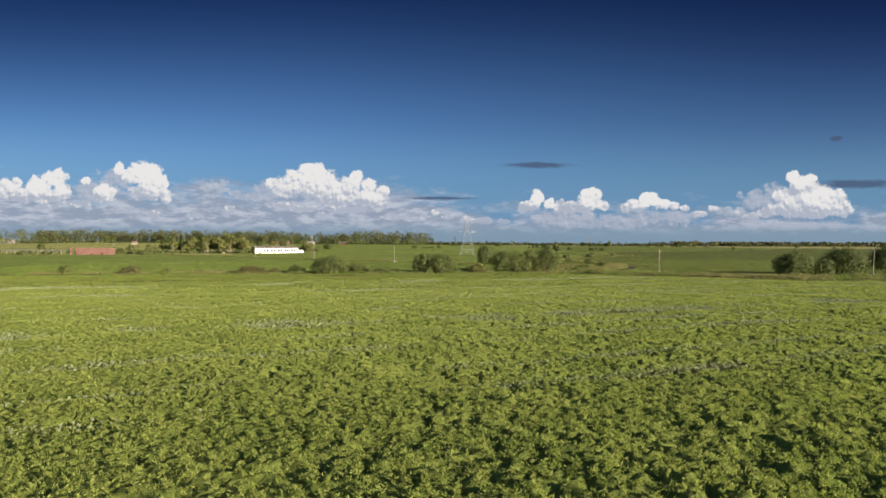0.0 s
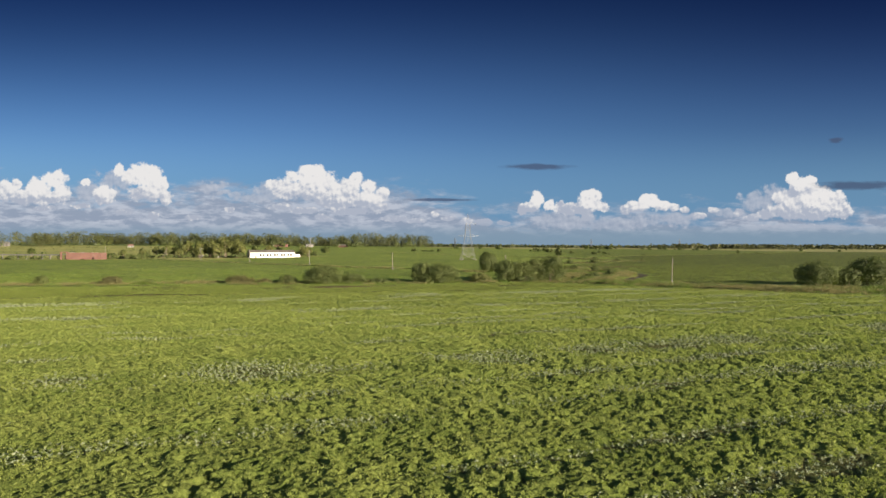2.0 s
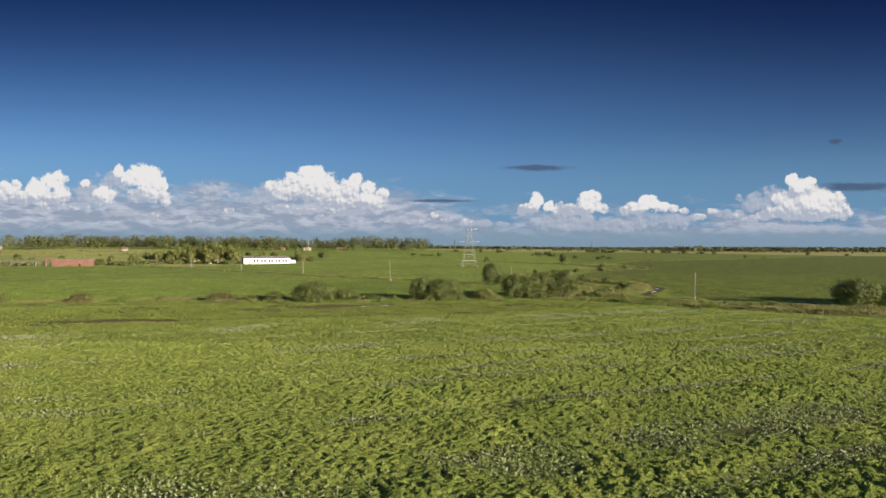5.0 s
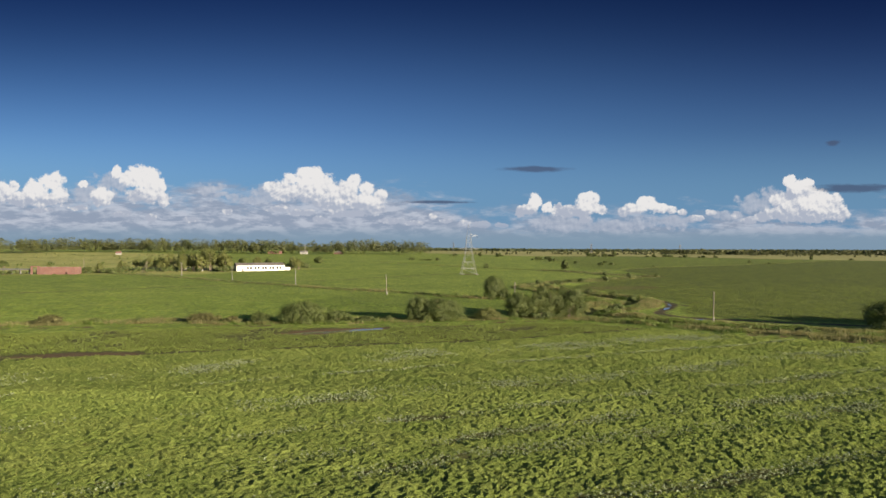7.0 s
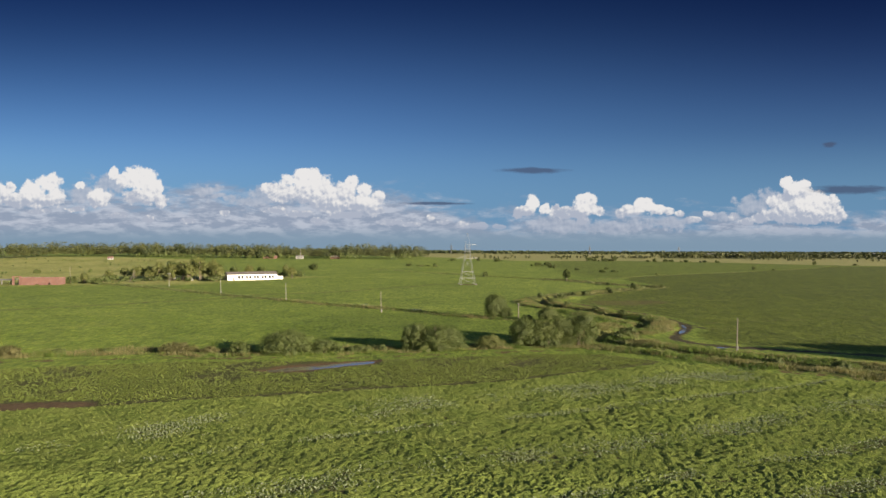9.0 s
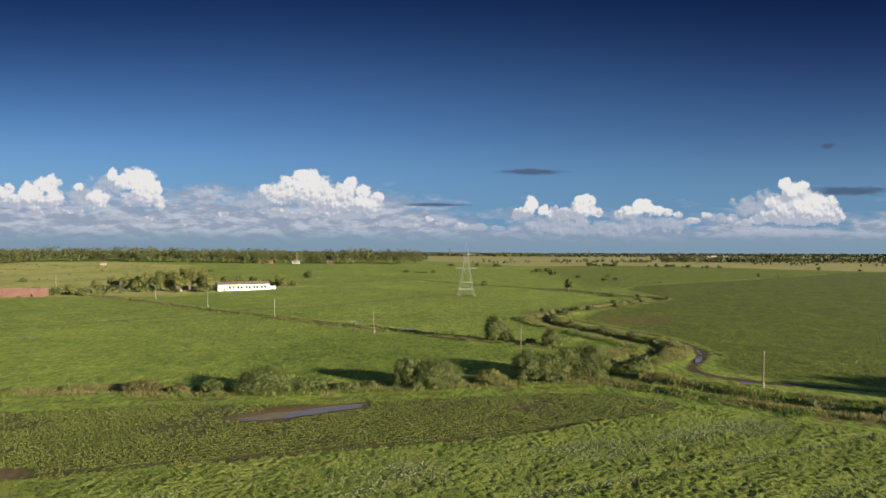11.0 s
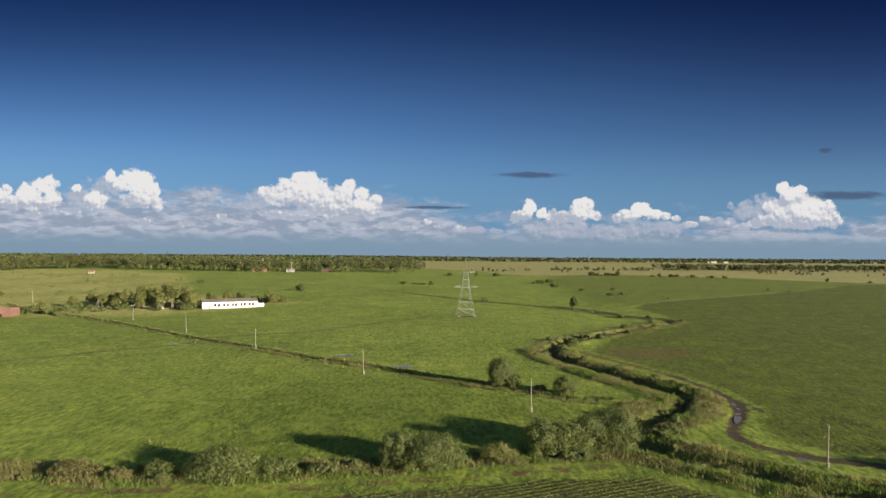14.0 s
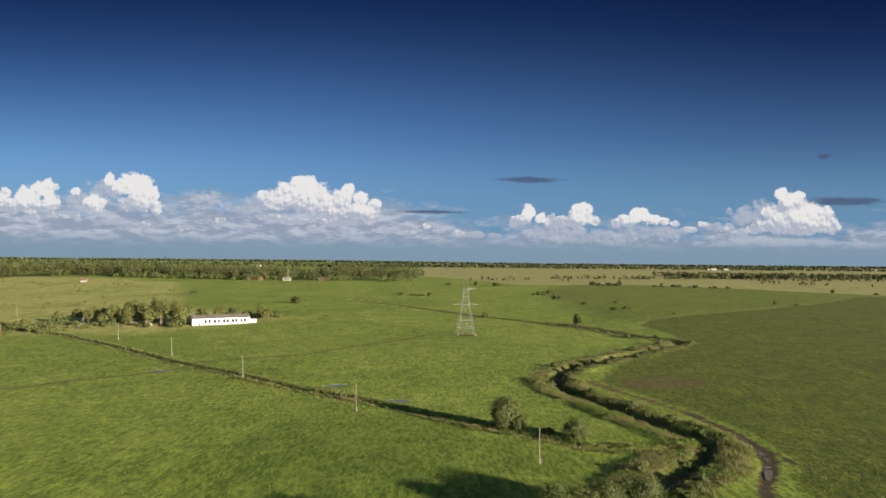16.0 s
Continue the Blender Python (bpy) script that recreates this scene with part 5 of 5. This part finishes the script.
woody("bush", -5, 797, 6.5, 4.6, M_ALDER, 48, "round green bush in the far meadow", "bush", 0.5, 500, 0, 3, 5)
woody("bush", -20, 803, 22, 1.9, M_WILLOW, 49, "low line of scrub in the far meadow", "bush", 0.45, 900, 0, 6, 9, "", 4)
woody("tree", 108.5, 196, 12.5, 8.2, M_ALDER, 50, "broad dark green round-topped tree beside the brook", "tree", 0.22, 4200, 0.05, 3, 10, "", 11)
woody("tree", 125, 197, 14.0, 9.8, M_ALDER, 51, "large dark green alder tree beside the brook", "tree", 0.24, 4200, 0.2, 3, 10)
woody("tree", 138, 195, 15.0, 10.2, M_ALDER, 52, "tall broad dark green tree beside the brook", "tree", 0.24, 4200, 0.3, 3, 10)
woody("bush", 117.5, 196, 8.0, 6.4, M_ALDER, 53, "dark green bush between the trees", "bush", 0.22, 1500, 0, 3, 6)

# grove round the farm building
G = "trees round the farm building"
g1 = woody("tree", -160, 510, 11.0, 12.0, M_GROVE, 61, "leafy olive birch tree by the farm building", "tree", 0.5, 720, 0.4, 2, 12, G)
g2 = woody("tree", -173, 514, 13.0, 16.5, M_GROVE, 62, "tall leafy poplar-like tree by the farm building", "tree", 0.52, 950, 1.0, 2, 14, G)
g3 = woody("tree", -187, 520, 14.0, 13.5, M_ALDER, 63, "broad dark green tree by the farm building", "tree", 0.56, 800, 0.6, 2, 10, G)
g4 = woody("bush", -157, 504, 9.5, 5.4, M_WILLOW, 64, "olive rounded bush at the end of the farm building", "bush", 0.46, 340, 0, 3, 6, G)
GROVE = ((-166, 522, g2, 40, 0.9), (-178, 507, g1, 90, 1.0), (-181, 527, g2, 150, 1.0), (-192, 512, g1, 200, 1.05), (-197, 528, g3, 70, 1.1), (-203, 515, g2, 260, 0.8), (-211, 522, g3, 20, 0.8), (-219, 516, g1, 310, 0.85), (-227, 528, g3, 130, 0.65), (-190, 505, g1, 15, 0.65), (-168, 534, g3, 220, 0.9), (-155, 536, g3, 110, 0.75), (-146, 542, g1, 60, 0.85), (-138, 548, g3, 340, 0.7), (-130, 554, g4, 10, 1.2), (-121, 555, g2, 80, 0.6))
GROVE += ((-113, 541, g1, 180, 0.75), (-233, 512, g4, 80, 0.9), (-176, 501, g4, 200, 0.6), (-241, 520, g1, 240, 0.65), (-236, 478, g1, 120, 0.6), (-229, 474, g4, 220, 0.8), (-222, 470, g4, 20, 0.6), (-246, 480, g4, 300, 1.0), (-300, 452, g4, 40, 0.7), (-283, 451, g4, 160, 0.6), (-318, 450, g4, 260, 0.8), (-345, 456, g4, 310, 1.0), (-330, 520, g3, 0, 0.6), (-184, 513, g2, 300, 0.85), (-163, 516, g1, 130, 0.9), (-199, 509, g4, 30, 1.0), (-208, 511, g1, 170, 0.7), (-215, 530, g3, 250, 0.7), (-187, 535, g3, 160, 0.85), (-176, 540, g1, 80, 1.0))
GROVE += tuple((-243 + 5.2 * k, 504 + 9 * math.sin(k * 2.3) + 0.25 * k, g4, 50 * k, 0.55 + 0.25 * math.sin(k * 1.7)) for k in range(18) if k not in (5, 6))
GROVE += tuple((-150 + 5.5 * k, 538 + 3.0 * k + 4 * math.sin(k * 2.1), g4, 60 * k, 0.9 + 0.3 * math.sin(k * 1.3)) for k in range(8))
GROVE += tuple((-262 + 6.0 * k, 474 + 3.2 * k + 5 * math.sin(k * 2.7), g4, 35 * k, 0.5 + 0.2 * math.sin(k * 1.9)) for k in range(7))
GROVE += tuple((-235 + 8 * k, 531 + 6 * math.sin(k * 1.9), g1, 70 * k, 0.75 + 0.15 * math.sin(k * 2.9)) for k in range(10))
for gx, gy, proto, turn, size in GROVE:
    placed(proto, gx, gy, turn, size)

# far meadow bushes and brook scrub
f1 = woody("bush", 150, 640, 6, 3.4, M_ALDER, 71, "small dark green bush in the far meadow", "bush", 0.5, 420, 0, 3, 5)
f2 = woody("bush", 165, 655, 9, 2.6, M_WILLOW, 72, "low spreading olive scrub in the far meadow", "bush", 0.45, 420, 0, 4, 7, "", 6)
f3 = woody("bush", 128, 760, 5, 5.2, M_BIRCH, 73, "upright green bush in the far meadow", "bush", 0.45, 420, 0, 3, 6)
FAR_BUSHES = ((175, 720, 20, 0.8), (140, 700, 60, 1.1), (124, 765, 130, 1.3), (120, 830, 200, 1.9), (135, 850, 20, 1.5), (190, 610, 70, 0.6), (330, 720, 280, 0.9), (347, 712, 40, 0.7), (110, 470, 50, 0.7), (88, 1010, 50, 2.0), (60, 1020, 90, 1.4), (20, 1015, 190, 1.7), (-260, 800, 20, 1.2), (-350, 610, 120, 1.3), (520, 930, 20, 1.2), (560, 905, 120, 1.0), (612, 876, 220, 1.4))
FAR_BUSHES += tuple((328 + 7.5 * k + 4 * math.sin(k * 2.2), 1048 - 2.2 * k + 5 * math.sin(k * 1.4), 47 * k, 1.1 + 0.6 * math.sin(k * 2.9)) for k in range(14) if k not in (4, 8, 9))
FAR_BUSHES += tuple((238 + 6.5 * k + 3 * math.sin(k * 2.6), 1060 + 4 * math.sin(k * 1.7), 61 * k, 1.5 + 0.6 * math.sin(k * 2.3 + 1)) for k in range(7))
for k, (fx, fy, turn, size) in enumerate(FAR_BUSHES):
    placed((f1, f2, f3, f2)[k % 4], fx, fy, turn, size)


b1 = woody("bush", 52, 236, 3.6, 2.1, M_WILLOW, 75, "low dark green scrub on the brook bank", "bush", 0.17, 500, 0, 4, 5, "scrub along the brook")
for fx, fy, turn, size in ((49, 232, 40, 0.8), (55, 241, 90, 1.1), (64, 262, 10, 1.0), (70, 276, 60, 1.1), (60, 287, 100, 0.9), (66, 287, 10, 1.2), (55, 301, 160, 1.0), (60, 303, 30, 1.1), (49, 318, 200, 0.8), (53, 322, 250, 1.0), (62, 205, 300, 0.9), (54, 214, 20, 1.0), (74, 197, 80, 1.1), (84, 190, 110, 1.2), (92, 185, 150, 1.0), (58, 262, 10, 0.8), (44, 246, 60, 0.9), (71, 284, 210, 0.7), (57, 253, 30, 0.9), (-90, 206, 10, 0.9), (-80, 209, 70, 0.8), (-15, 213, 120, 0.8), (5, 216, 20, 0.9), (42, 338, 50, 1.2), (50, 345, 120, 1.0), (43, 352, 200, 0.8), (58, 362, 20, 1.2), (50, 374, 80, 1.0), (74, 380, 150, 1.3), (80, 399, 40, 1.0), (92, 398, 90, 1.2), (97, 420, 10, 1.2), (114, 424, 220, 1.0), (118, 442, 60, 1.1), (138, 450, 0, 0.9), (126, 470, 100, 1.0), (110, 484, 130, 0.8), (60, 368, 180, 0.9)):
    placed(b1, fx, fy, turn, size)


def rand_h(n, lo, hi, seed):
    return np.random.default_rng(seed).uniform(lo, hi, n)


def belt(front, deep, n, seed):
    """Places in a belt behind a front line."""
    r = np.random.default_rng(seed)
    p = np.array(front, float)
    s = r.uniform(0, len(p) - 1, n)
    i = s.astype(int)
    q = p[i] + (p[i + 1] - p[i]) * (s - i)[:, None]
    q[:, 1] += deep * r.uniform(0, 1, n) ** 1.6
    q += r.normal(size=q.shape) * 3
    return q


FRONT = [(-1500, 1150), (-1000, 980), (-640, 985), (-600, 1150), (-450, 1130), (-310, 1092), (-180, 1100), (-25, 1110)]
wa = belt(FRONT, 230, 860, 81)
wa = wa[soft_noise(wa, 60, 80) > -0.45]
woods("woods", wa, np.clip(20.5 + 6.0 * soft_noise(wa, 55, 79) + rand_h(len(wa), -6, 5, 82), 8, 31), 0.4, 150, 0.74, 83, "olive birch and willow woodland edge beyond the meadow", M_WOODS)
wp = np.vstack([belt(FRONT, 60, 230, 78) - (0, 8), belt(FRONT, 200, 240, 74)])
wp = wp[soft_noise(wp, 45, 77) > 0.1]
woods("pine_woods", wp, rand_h(len(wp), 14, 27, 76), 0.3, 170, 0.66, 75, "dark pine and spruce trees among the woodland", M_PINE)
wf = belt(FRONT, 25, 260, 72) - (0, 18)
wf = wf[soft_noise(wf, 35, 71) > 0.0]
woods("scrub", wf, rand_h(len(wf), 4, 11, 70), 0.5, 56, 0.75, 69, "rounded willow scrub before the woodland edge", M_BIRCH, "scrub")
wg = np.vstack([scatter(lambda q: (inside_dist(q, ROUGH_LAND) > 4) & (soft_noise(q, 45, 66) > 0.25), -620, -100, 470, 960, 0.0016, 67), along([(-420, 470), (-330, 456), (-250, 474), (-205, 474)], 3.5, 8, 65), along([(-262, 505), (-230, 500), (-200, 500)], 2.5, 7, 62)])
woods("scrub", wg, rand_h(len(wg), 1.0, 3.4, 64), 0.75, 34, 0.42, 63, "low willow scrub dotted over the rough land", M_WILLOW, "scrub")
wb = belt([(560, 1480), (800, 1500), (1200, 1560), (2200, 1700)], 260, 900, 84)
woods("woods", wb, rand_h(len(wb), 8, 14, 85), 0.5, 30, 1.7, 86, "low dark woodland beyond the straw fields", M_WOODS)
wc = np.vstack([along([(230, 1330), (360, 1384), (545, 1440)], 3.2, 8, 87), along([(640, 1400), (800, 1420), (1000, 1400), (1300, 1380)], 6, 9, 88), along([(30, 1180), (140, 1230), (240, 1190)], 9, 9, 89), along([(560, 1180), (760, 1120), (1000, 1050)], 14, 12, 98)])
wc = wc[soft_noise(wc, 28, 99) > -0.35]
woods("scrub", wc, np.clip(6.5 + 3.5 * soft_noise(wc, 20, 100) + rand_h(len(wc), -2.5, 2.5, 90), 2.5, 13), 0.5, 34, 1.0, 91, "line of rounded scrub between far fields", M_WOODS, "scrub")
wd = belt([(-4500, 2900), (-2000, 2300), (-400, 2250), (0, 2700), (800, 2900), (2000, 2900), (4600, 2700)], 700, 2600, 92)
woods("woods", wd, rand_h(len(wd), 8, 15, 93), 0.5, 14, 3.6, 94, "distant dark woodland along the plain", M_PINE)
we = belt([(-4700, 4200), (0, 4450), (4700, 4200)], 350, 3000, 95)
woods("woods", we, rand_h(len(we), 9, 14, 96), 0.8, 10, 6.5, 97, "far forest line on the horizon", M_PINE)

# ---- low plants ----
def in_view_fan(P, slope=0.76, pad=7):
    return np.abs(P[:, 0]) < slope * P[:, 1] + pad


def weeds_here(P):
    return in_view_fan(P) & (inside_dist(P, WEED_FIELD) > 0.3)


def weed_canopy():
    """The closed top of the weeds: a lumpy sheet, finer near the start of the flight."""
    for y0, y1, step in ((12, 36, 0.14), (36, 75, 0.19), (75, 125, 0.26), (125, 202, 0.31)):
        half = 0.76 * y1 + 7
        xs, ys = np.arange(-half, half, step), np.arange(y0, y1 + step, step)
        gx, gy = np.meshgrid(xs, ys)
        P = np.stack([gx.ravel(), gy.ravel()], 1)
        P += np.random.default_rng(int(y0)).uniform(-0.3, 0.3, P.shape) * step * ((P[:, 1:] > y0 + step) & (P[:, 1:] < y1 - step))
        edge = np.minimum(inside_dist(P, WEED_FIELD) - 0.2, 1.0)
        z = ground_height(P) + canopy_height(P) * np.clip(edge * 1.5, 0, 1) - 0.3 * (edge < 0)
        ny, nx = gx.shape
        k = np.arange(nx * ny).reshape(ny, nx)
        faces = np.stack([k[:-1, :-1].ravel(), k[:-1, 1:].ravel(), k[1:, 1:].ravel(), k[1:, :-1].ravel()], 1)
        ok = (edge > -1.0) & in_view_fan(P)
        faces = faces[ok[faces].any(1)]
        used, inv = np.unique(faces, return_inverse=True)
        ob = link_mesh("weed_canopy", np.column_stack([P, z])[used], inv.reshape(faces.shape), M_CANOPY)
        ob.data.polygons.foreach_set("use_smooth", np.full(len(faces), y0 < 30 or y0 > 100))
        # strongest where the sheet lies low, so shade between clumps goes into the colour
        gap_shade = ob.data.attributes.new("gap_shade", "FLOAT", "POINT")
        gap_shade.data.foreach_set("value", np.clip(1.3 - canopy_height(P[used]) / 0.1, 0, 1).astype(np.float32))
        tagged(ob, "soft clumpy carpet of light green weeds on the near field", "weeds", kind="stuff")


def outer_weeds():
    """The rest of the weed field beside and behind the start of the flight, coarser."""
    xs, ys = np.arange(-298, 300, 2.6), np.arange(-120, 204, 2.6)
    gx, gy = np.meshgrid(xs, ys)
    P = np.stack([gx.ravel(), gy.ravel()], 1)
    P += np.random.default_rng(17).uniform(-0.8, 0.8, P.shape)
    edge = np.clip((inside_dist(P, WEED_FIELD) - 0.4) / 2, -1, 1)
    z = ground_height(P) + 0.17 * edge + 0.06 * np.random.default_rng(18).normal(size=len(P)) * (edge > 0)
    ny, nx = gx.shape
    k = np.arange(nx * ny).reshape(ny, nx)
    faces = np.stack([k[:-1, :-1].ravel(), k[:-1, 1:].ravel(), k[1:, 1:].ravel(), k[1:, :-1].ravel()], 1)
    outside = ~(in_view_fan(P, 0.76, 2) & (P[:, 1] > 17))
    faces = faces[(edge > -0.2)[faces].all(1) & outside[faces].any(1)]
    used, inv = np.unique(faces, return_inverse=True)
    ob = link_mesh("weed_canopy", np.column_stack([P, z])[used], inv.reshape(faces.shape), M_CANOPY)
    ob.data.polygons.foreach_set("use_smooth", np.ones(len(faces), bool))
    tagged(ob, "soft clumpy carpet of light green weeds on the near field", "weeds", kind="stuff")


def weed_carpet():
    pieces = []
    for y0, y1, dens, k, size, seed in ((12, 34, 14, 18, 0.055, 101), (34, 60, 9, 12, 0.062, 102), (60, 110, 6, 8, 0.075, 103), (110, 200, 4, 5, 0.09, 104)):
        half = 0.76 * y1 + 7
        P = scatter(weeds_here, -half, half, y0, y1, dens, seed)
        h = canopy_height(P)
        P, h = P[h > 0.11], h[h > 0.11]
        pieces.append(plumes(P, h * 1.15 + 0.12, k, size, seed + 50, 0.17 if y1 < 70 else 0.24, 0.27, 0.35))
    stuff("weeds", pieces, M_WEED, "feathery light green weeds covering the near field", "weeds")


def broad_leaves():
    """Rosettes in planted rows, where the weeds leave the rows open."""
    r = np.random.default_rng(111)
    S, U = np.meshgrid(np.arange(-40, 200, 0.62), np.arange(-150, 190, 0.4))
    P = S.ravel()[:, None] * ROWNRM + U.ravel()[:, None] * ROWDIR + r.normal(size=(S.size, 2)) * 0.08
    P = P[(P[:, 1] > 10) & (P[:, 1] < 200)]
    P = P[weeds_here(P)]
    drop = soft_noise(P, 2.2, 34)
    P = P[drop > -0.6]
    P = P[r.uniform(0.05, 0.8, len(P)) < band_weight(P)]
    pieces = []
    for y0, y1, k, width, seed in ((10, 60, 11, 0.055, 112), (60, 110, 8, 0.066, 113), (110, 200, 7, 0.08, 114)):
        Q = P[(P[:, 1] >= y0) & (P[:, 1] < y1)]
        pieces.append(plumes(Q, r.uniform(0.2, 0.36, len(Q)), k, width, seed, 0.16, 0.7, 0.3))
    stuff("broad_leaved_plants", pieces, M_BROAD, "pale broad-leaved plants in patchy rows", "plants")


def crop_rows():
    pieces = []
    for poly, x0, x1, y0, y1, gap, step, k, width, seed in ((DARK_STRIP, -130, 52, 118, 208, 1.35, 0.2, 10, 0.088, 121), (RIGHT_FIELD, 60, 230, 190, 410, 1.0, 0.55, 3, 0.11, 122)):
        r = np.random.default_rng(seed)
        s = np.arange(-250, 420, gap)
        u = np.arange(-220, 330, step)
        S, U = np.meshgrid(s, u)
        P = S.ravel()[:, None] * ROWNRM + U.ravel()[:, None] * ROWDIR + r.normal(size=(S.size, 2)) * 0.06
        P = P[(P[:, 0] > x0) & (P[:, 0] < x1) & (P[:, 1] > y0) & (P[:, 1] < y1)]
        P = P[in_view_fan(P, 0.8, 5)]
        d = inside_dist(P, poly)
        d = np.minimum(d, -np.maximum(inside_dist(P, PUDDLE_MUD) - 1.5 * soft_noise(P, 5, 53) - 2.5 * (soft_noise(P, 7, 54) > 0.75), inside_dist(P, LEFT_MUD)) + 0.2)
        d = np.minimum.reduce([d] + [0.3 - 3 * pool_depth(P, pool) for pool in POOLS[:2]])
        P = P[d + 0.8 * soft_noise(P, 4, 51) > 0.5]
        P = P[(soft_noise(P, 11, 52) + r.uniform(-0.5, 0.5, len(P)) > -0.75) & (r.uniform(0, 1, len(P)) < np.clip((410 - P[:, 1]) / 190, 0, 1))]
        pieces.append(plumes(P, r.uniform(0.24, 0.45, len(P)), k, width, seed + 50, 0.31, 0.55))
    stuff("crop_plants", pieces, M_CROP, "dark green leafy crop in planted rows", "crop")


def near_lines(P):
    return np.minimum(line_dist(P, STREAM), np.minimum(line_dist(P, POLE_DITCH) + 5.5, line_dist(P, HEDGE_DITCH) + 4.5))


def verge_grass():
    P = scatter(lambda q: in_view_fan(q, 0.8, 5), -130, 140, 165, 350, 3.6, 131)
    d = np.minimum.reduce([line_dist(P, STREAM) - 10, line_dist(P, POLE_DITCH) - 3.0, line_dist(P, HEDGE_DITCH) - 4.5])
    r = np.random.default_rng(132)
    water = line_dist(P, STREAM)
    keep = (d + 2.0 * soft_noise(P, 6, 61) + r.uniform(0, 2, len(P)) < 0.8) & (water > 0.5) & (line_dist(P, TRACK) > 2.0) & (inside_dist(P, RIGHT_FIELD) < 0)
    P = P[keep]
    h = np.clip(0.75 + 0.4 * soft_noise(P, 5, 62) + r.uniform(-0.2, 0.3, len(P)), 0.25, 1.6)
    green = soft_noise(P, 9, 63) + r.uniform(-0.4, 0.4, len(P)) > 0.1
    stuff("tall_grass", [blades(P[~green], h[~green], 8, 0.1, 0.55, 133, 0.4)], M_DRY, "tall dry yellowish grass on the ditch banks", "grass")
    stuff("tall_grass", [blades(P[green], h[green], 8, 0.11, 0.55, 134, 0.4)], M_GRASS, "tall green grass and herbs on the ditch banks", "grass")


def meadow_grass():
    P = scatter(lambda q: in_view_fan(q, 0.78, 3), -170, 60, 196, 330, 1.2, 141)
    keep = (inside_dist(P, DARK_STRIP) < -0.3) & (inside_dist(P, WEED_FIELD) < -0.3) & (inside_dist(P, RIGHT_FIELD) < 0) & (line_dist(P, TRACK) > 2.2)
    for pool in POOLS:
        keep &= pool_depth(P, pool) < -0.25
    fade = np.random.default_rng(143).uniform(0, 1, len(P)) < np.clip((330 - P[:, 1]) / 110, 0, 1)
    P = P[keep & fade]
    h = np.clip(0.24 + 0.12 * soft_noise(P, 3, 71) + 0.1 * soft_noise(P, 14, 72), 0.1, 0.6)
    stuff("meadow_grass", [blades(P, h, 5, 0.13, 0.8, 142, 0.45)], M_GRASS, "rough green meadow grass", "grass")


def ditch_grass():
    """Dry tufts that mark the ditches and the brook farther off."""
    P = np.vstack([along(POLE_DITCH, 0.075, 2.3, 151), along(FAR_DITCH, 0.2, 2.2, 152), along(FIELD_BANK, 0.35, 1.3, 157), along(STREAM[: len(STREAM) * 2 // 3], 0.07, 4.2, 153)])
    P = P[(P[:, 1] > 300) | (P[:, 0] < -60)]
    P = P[(line_dist(P, STREAM) > 0.7) & (line_dist(P, POLE_DITCH) > 0.5)]
    r = np.random.default_rng(154)
    dark = r.uniform(0, 1, len(P)) < np.where(line_dist(P, POLE_DITCH) < 6, 0.78, 0.6)
    h = r.uniform(0.35, 1.0, len(P))
    stuff("ditch_grass", [blades(P[~dark], h[~dark], 5, 0.2, 0.6, 155, 0.4)], M_DRY, "dry brownish grass along the ditch", "grass")
    stuff("ditch_weeds", [blades(P[dark], h[dark] * 0.9, 5, 0.24, 0.6, 156, 0.4)], M_ALDER, "dark green weeds along the ditch", "weeds")


ditch_grass()
weed_canopy()
outer_weeds()
weed_carpet()
broad_leaves()
crop_rows()
verge_grass()
meadow_grass()
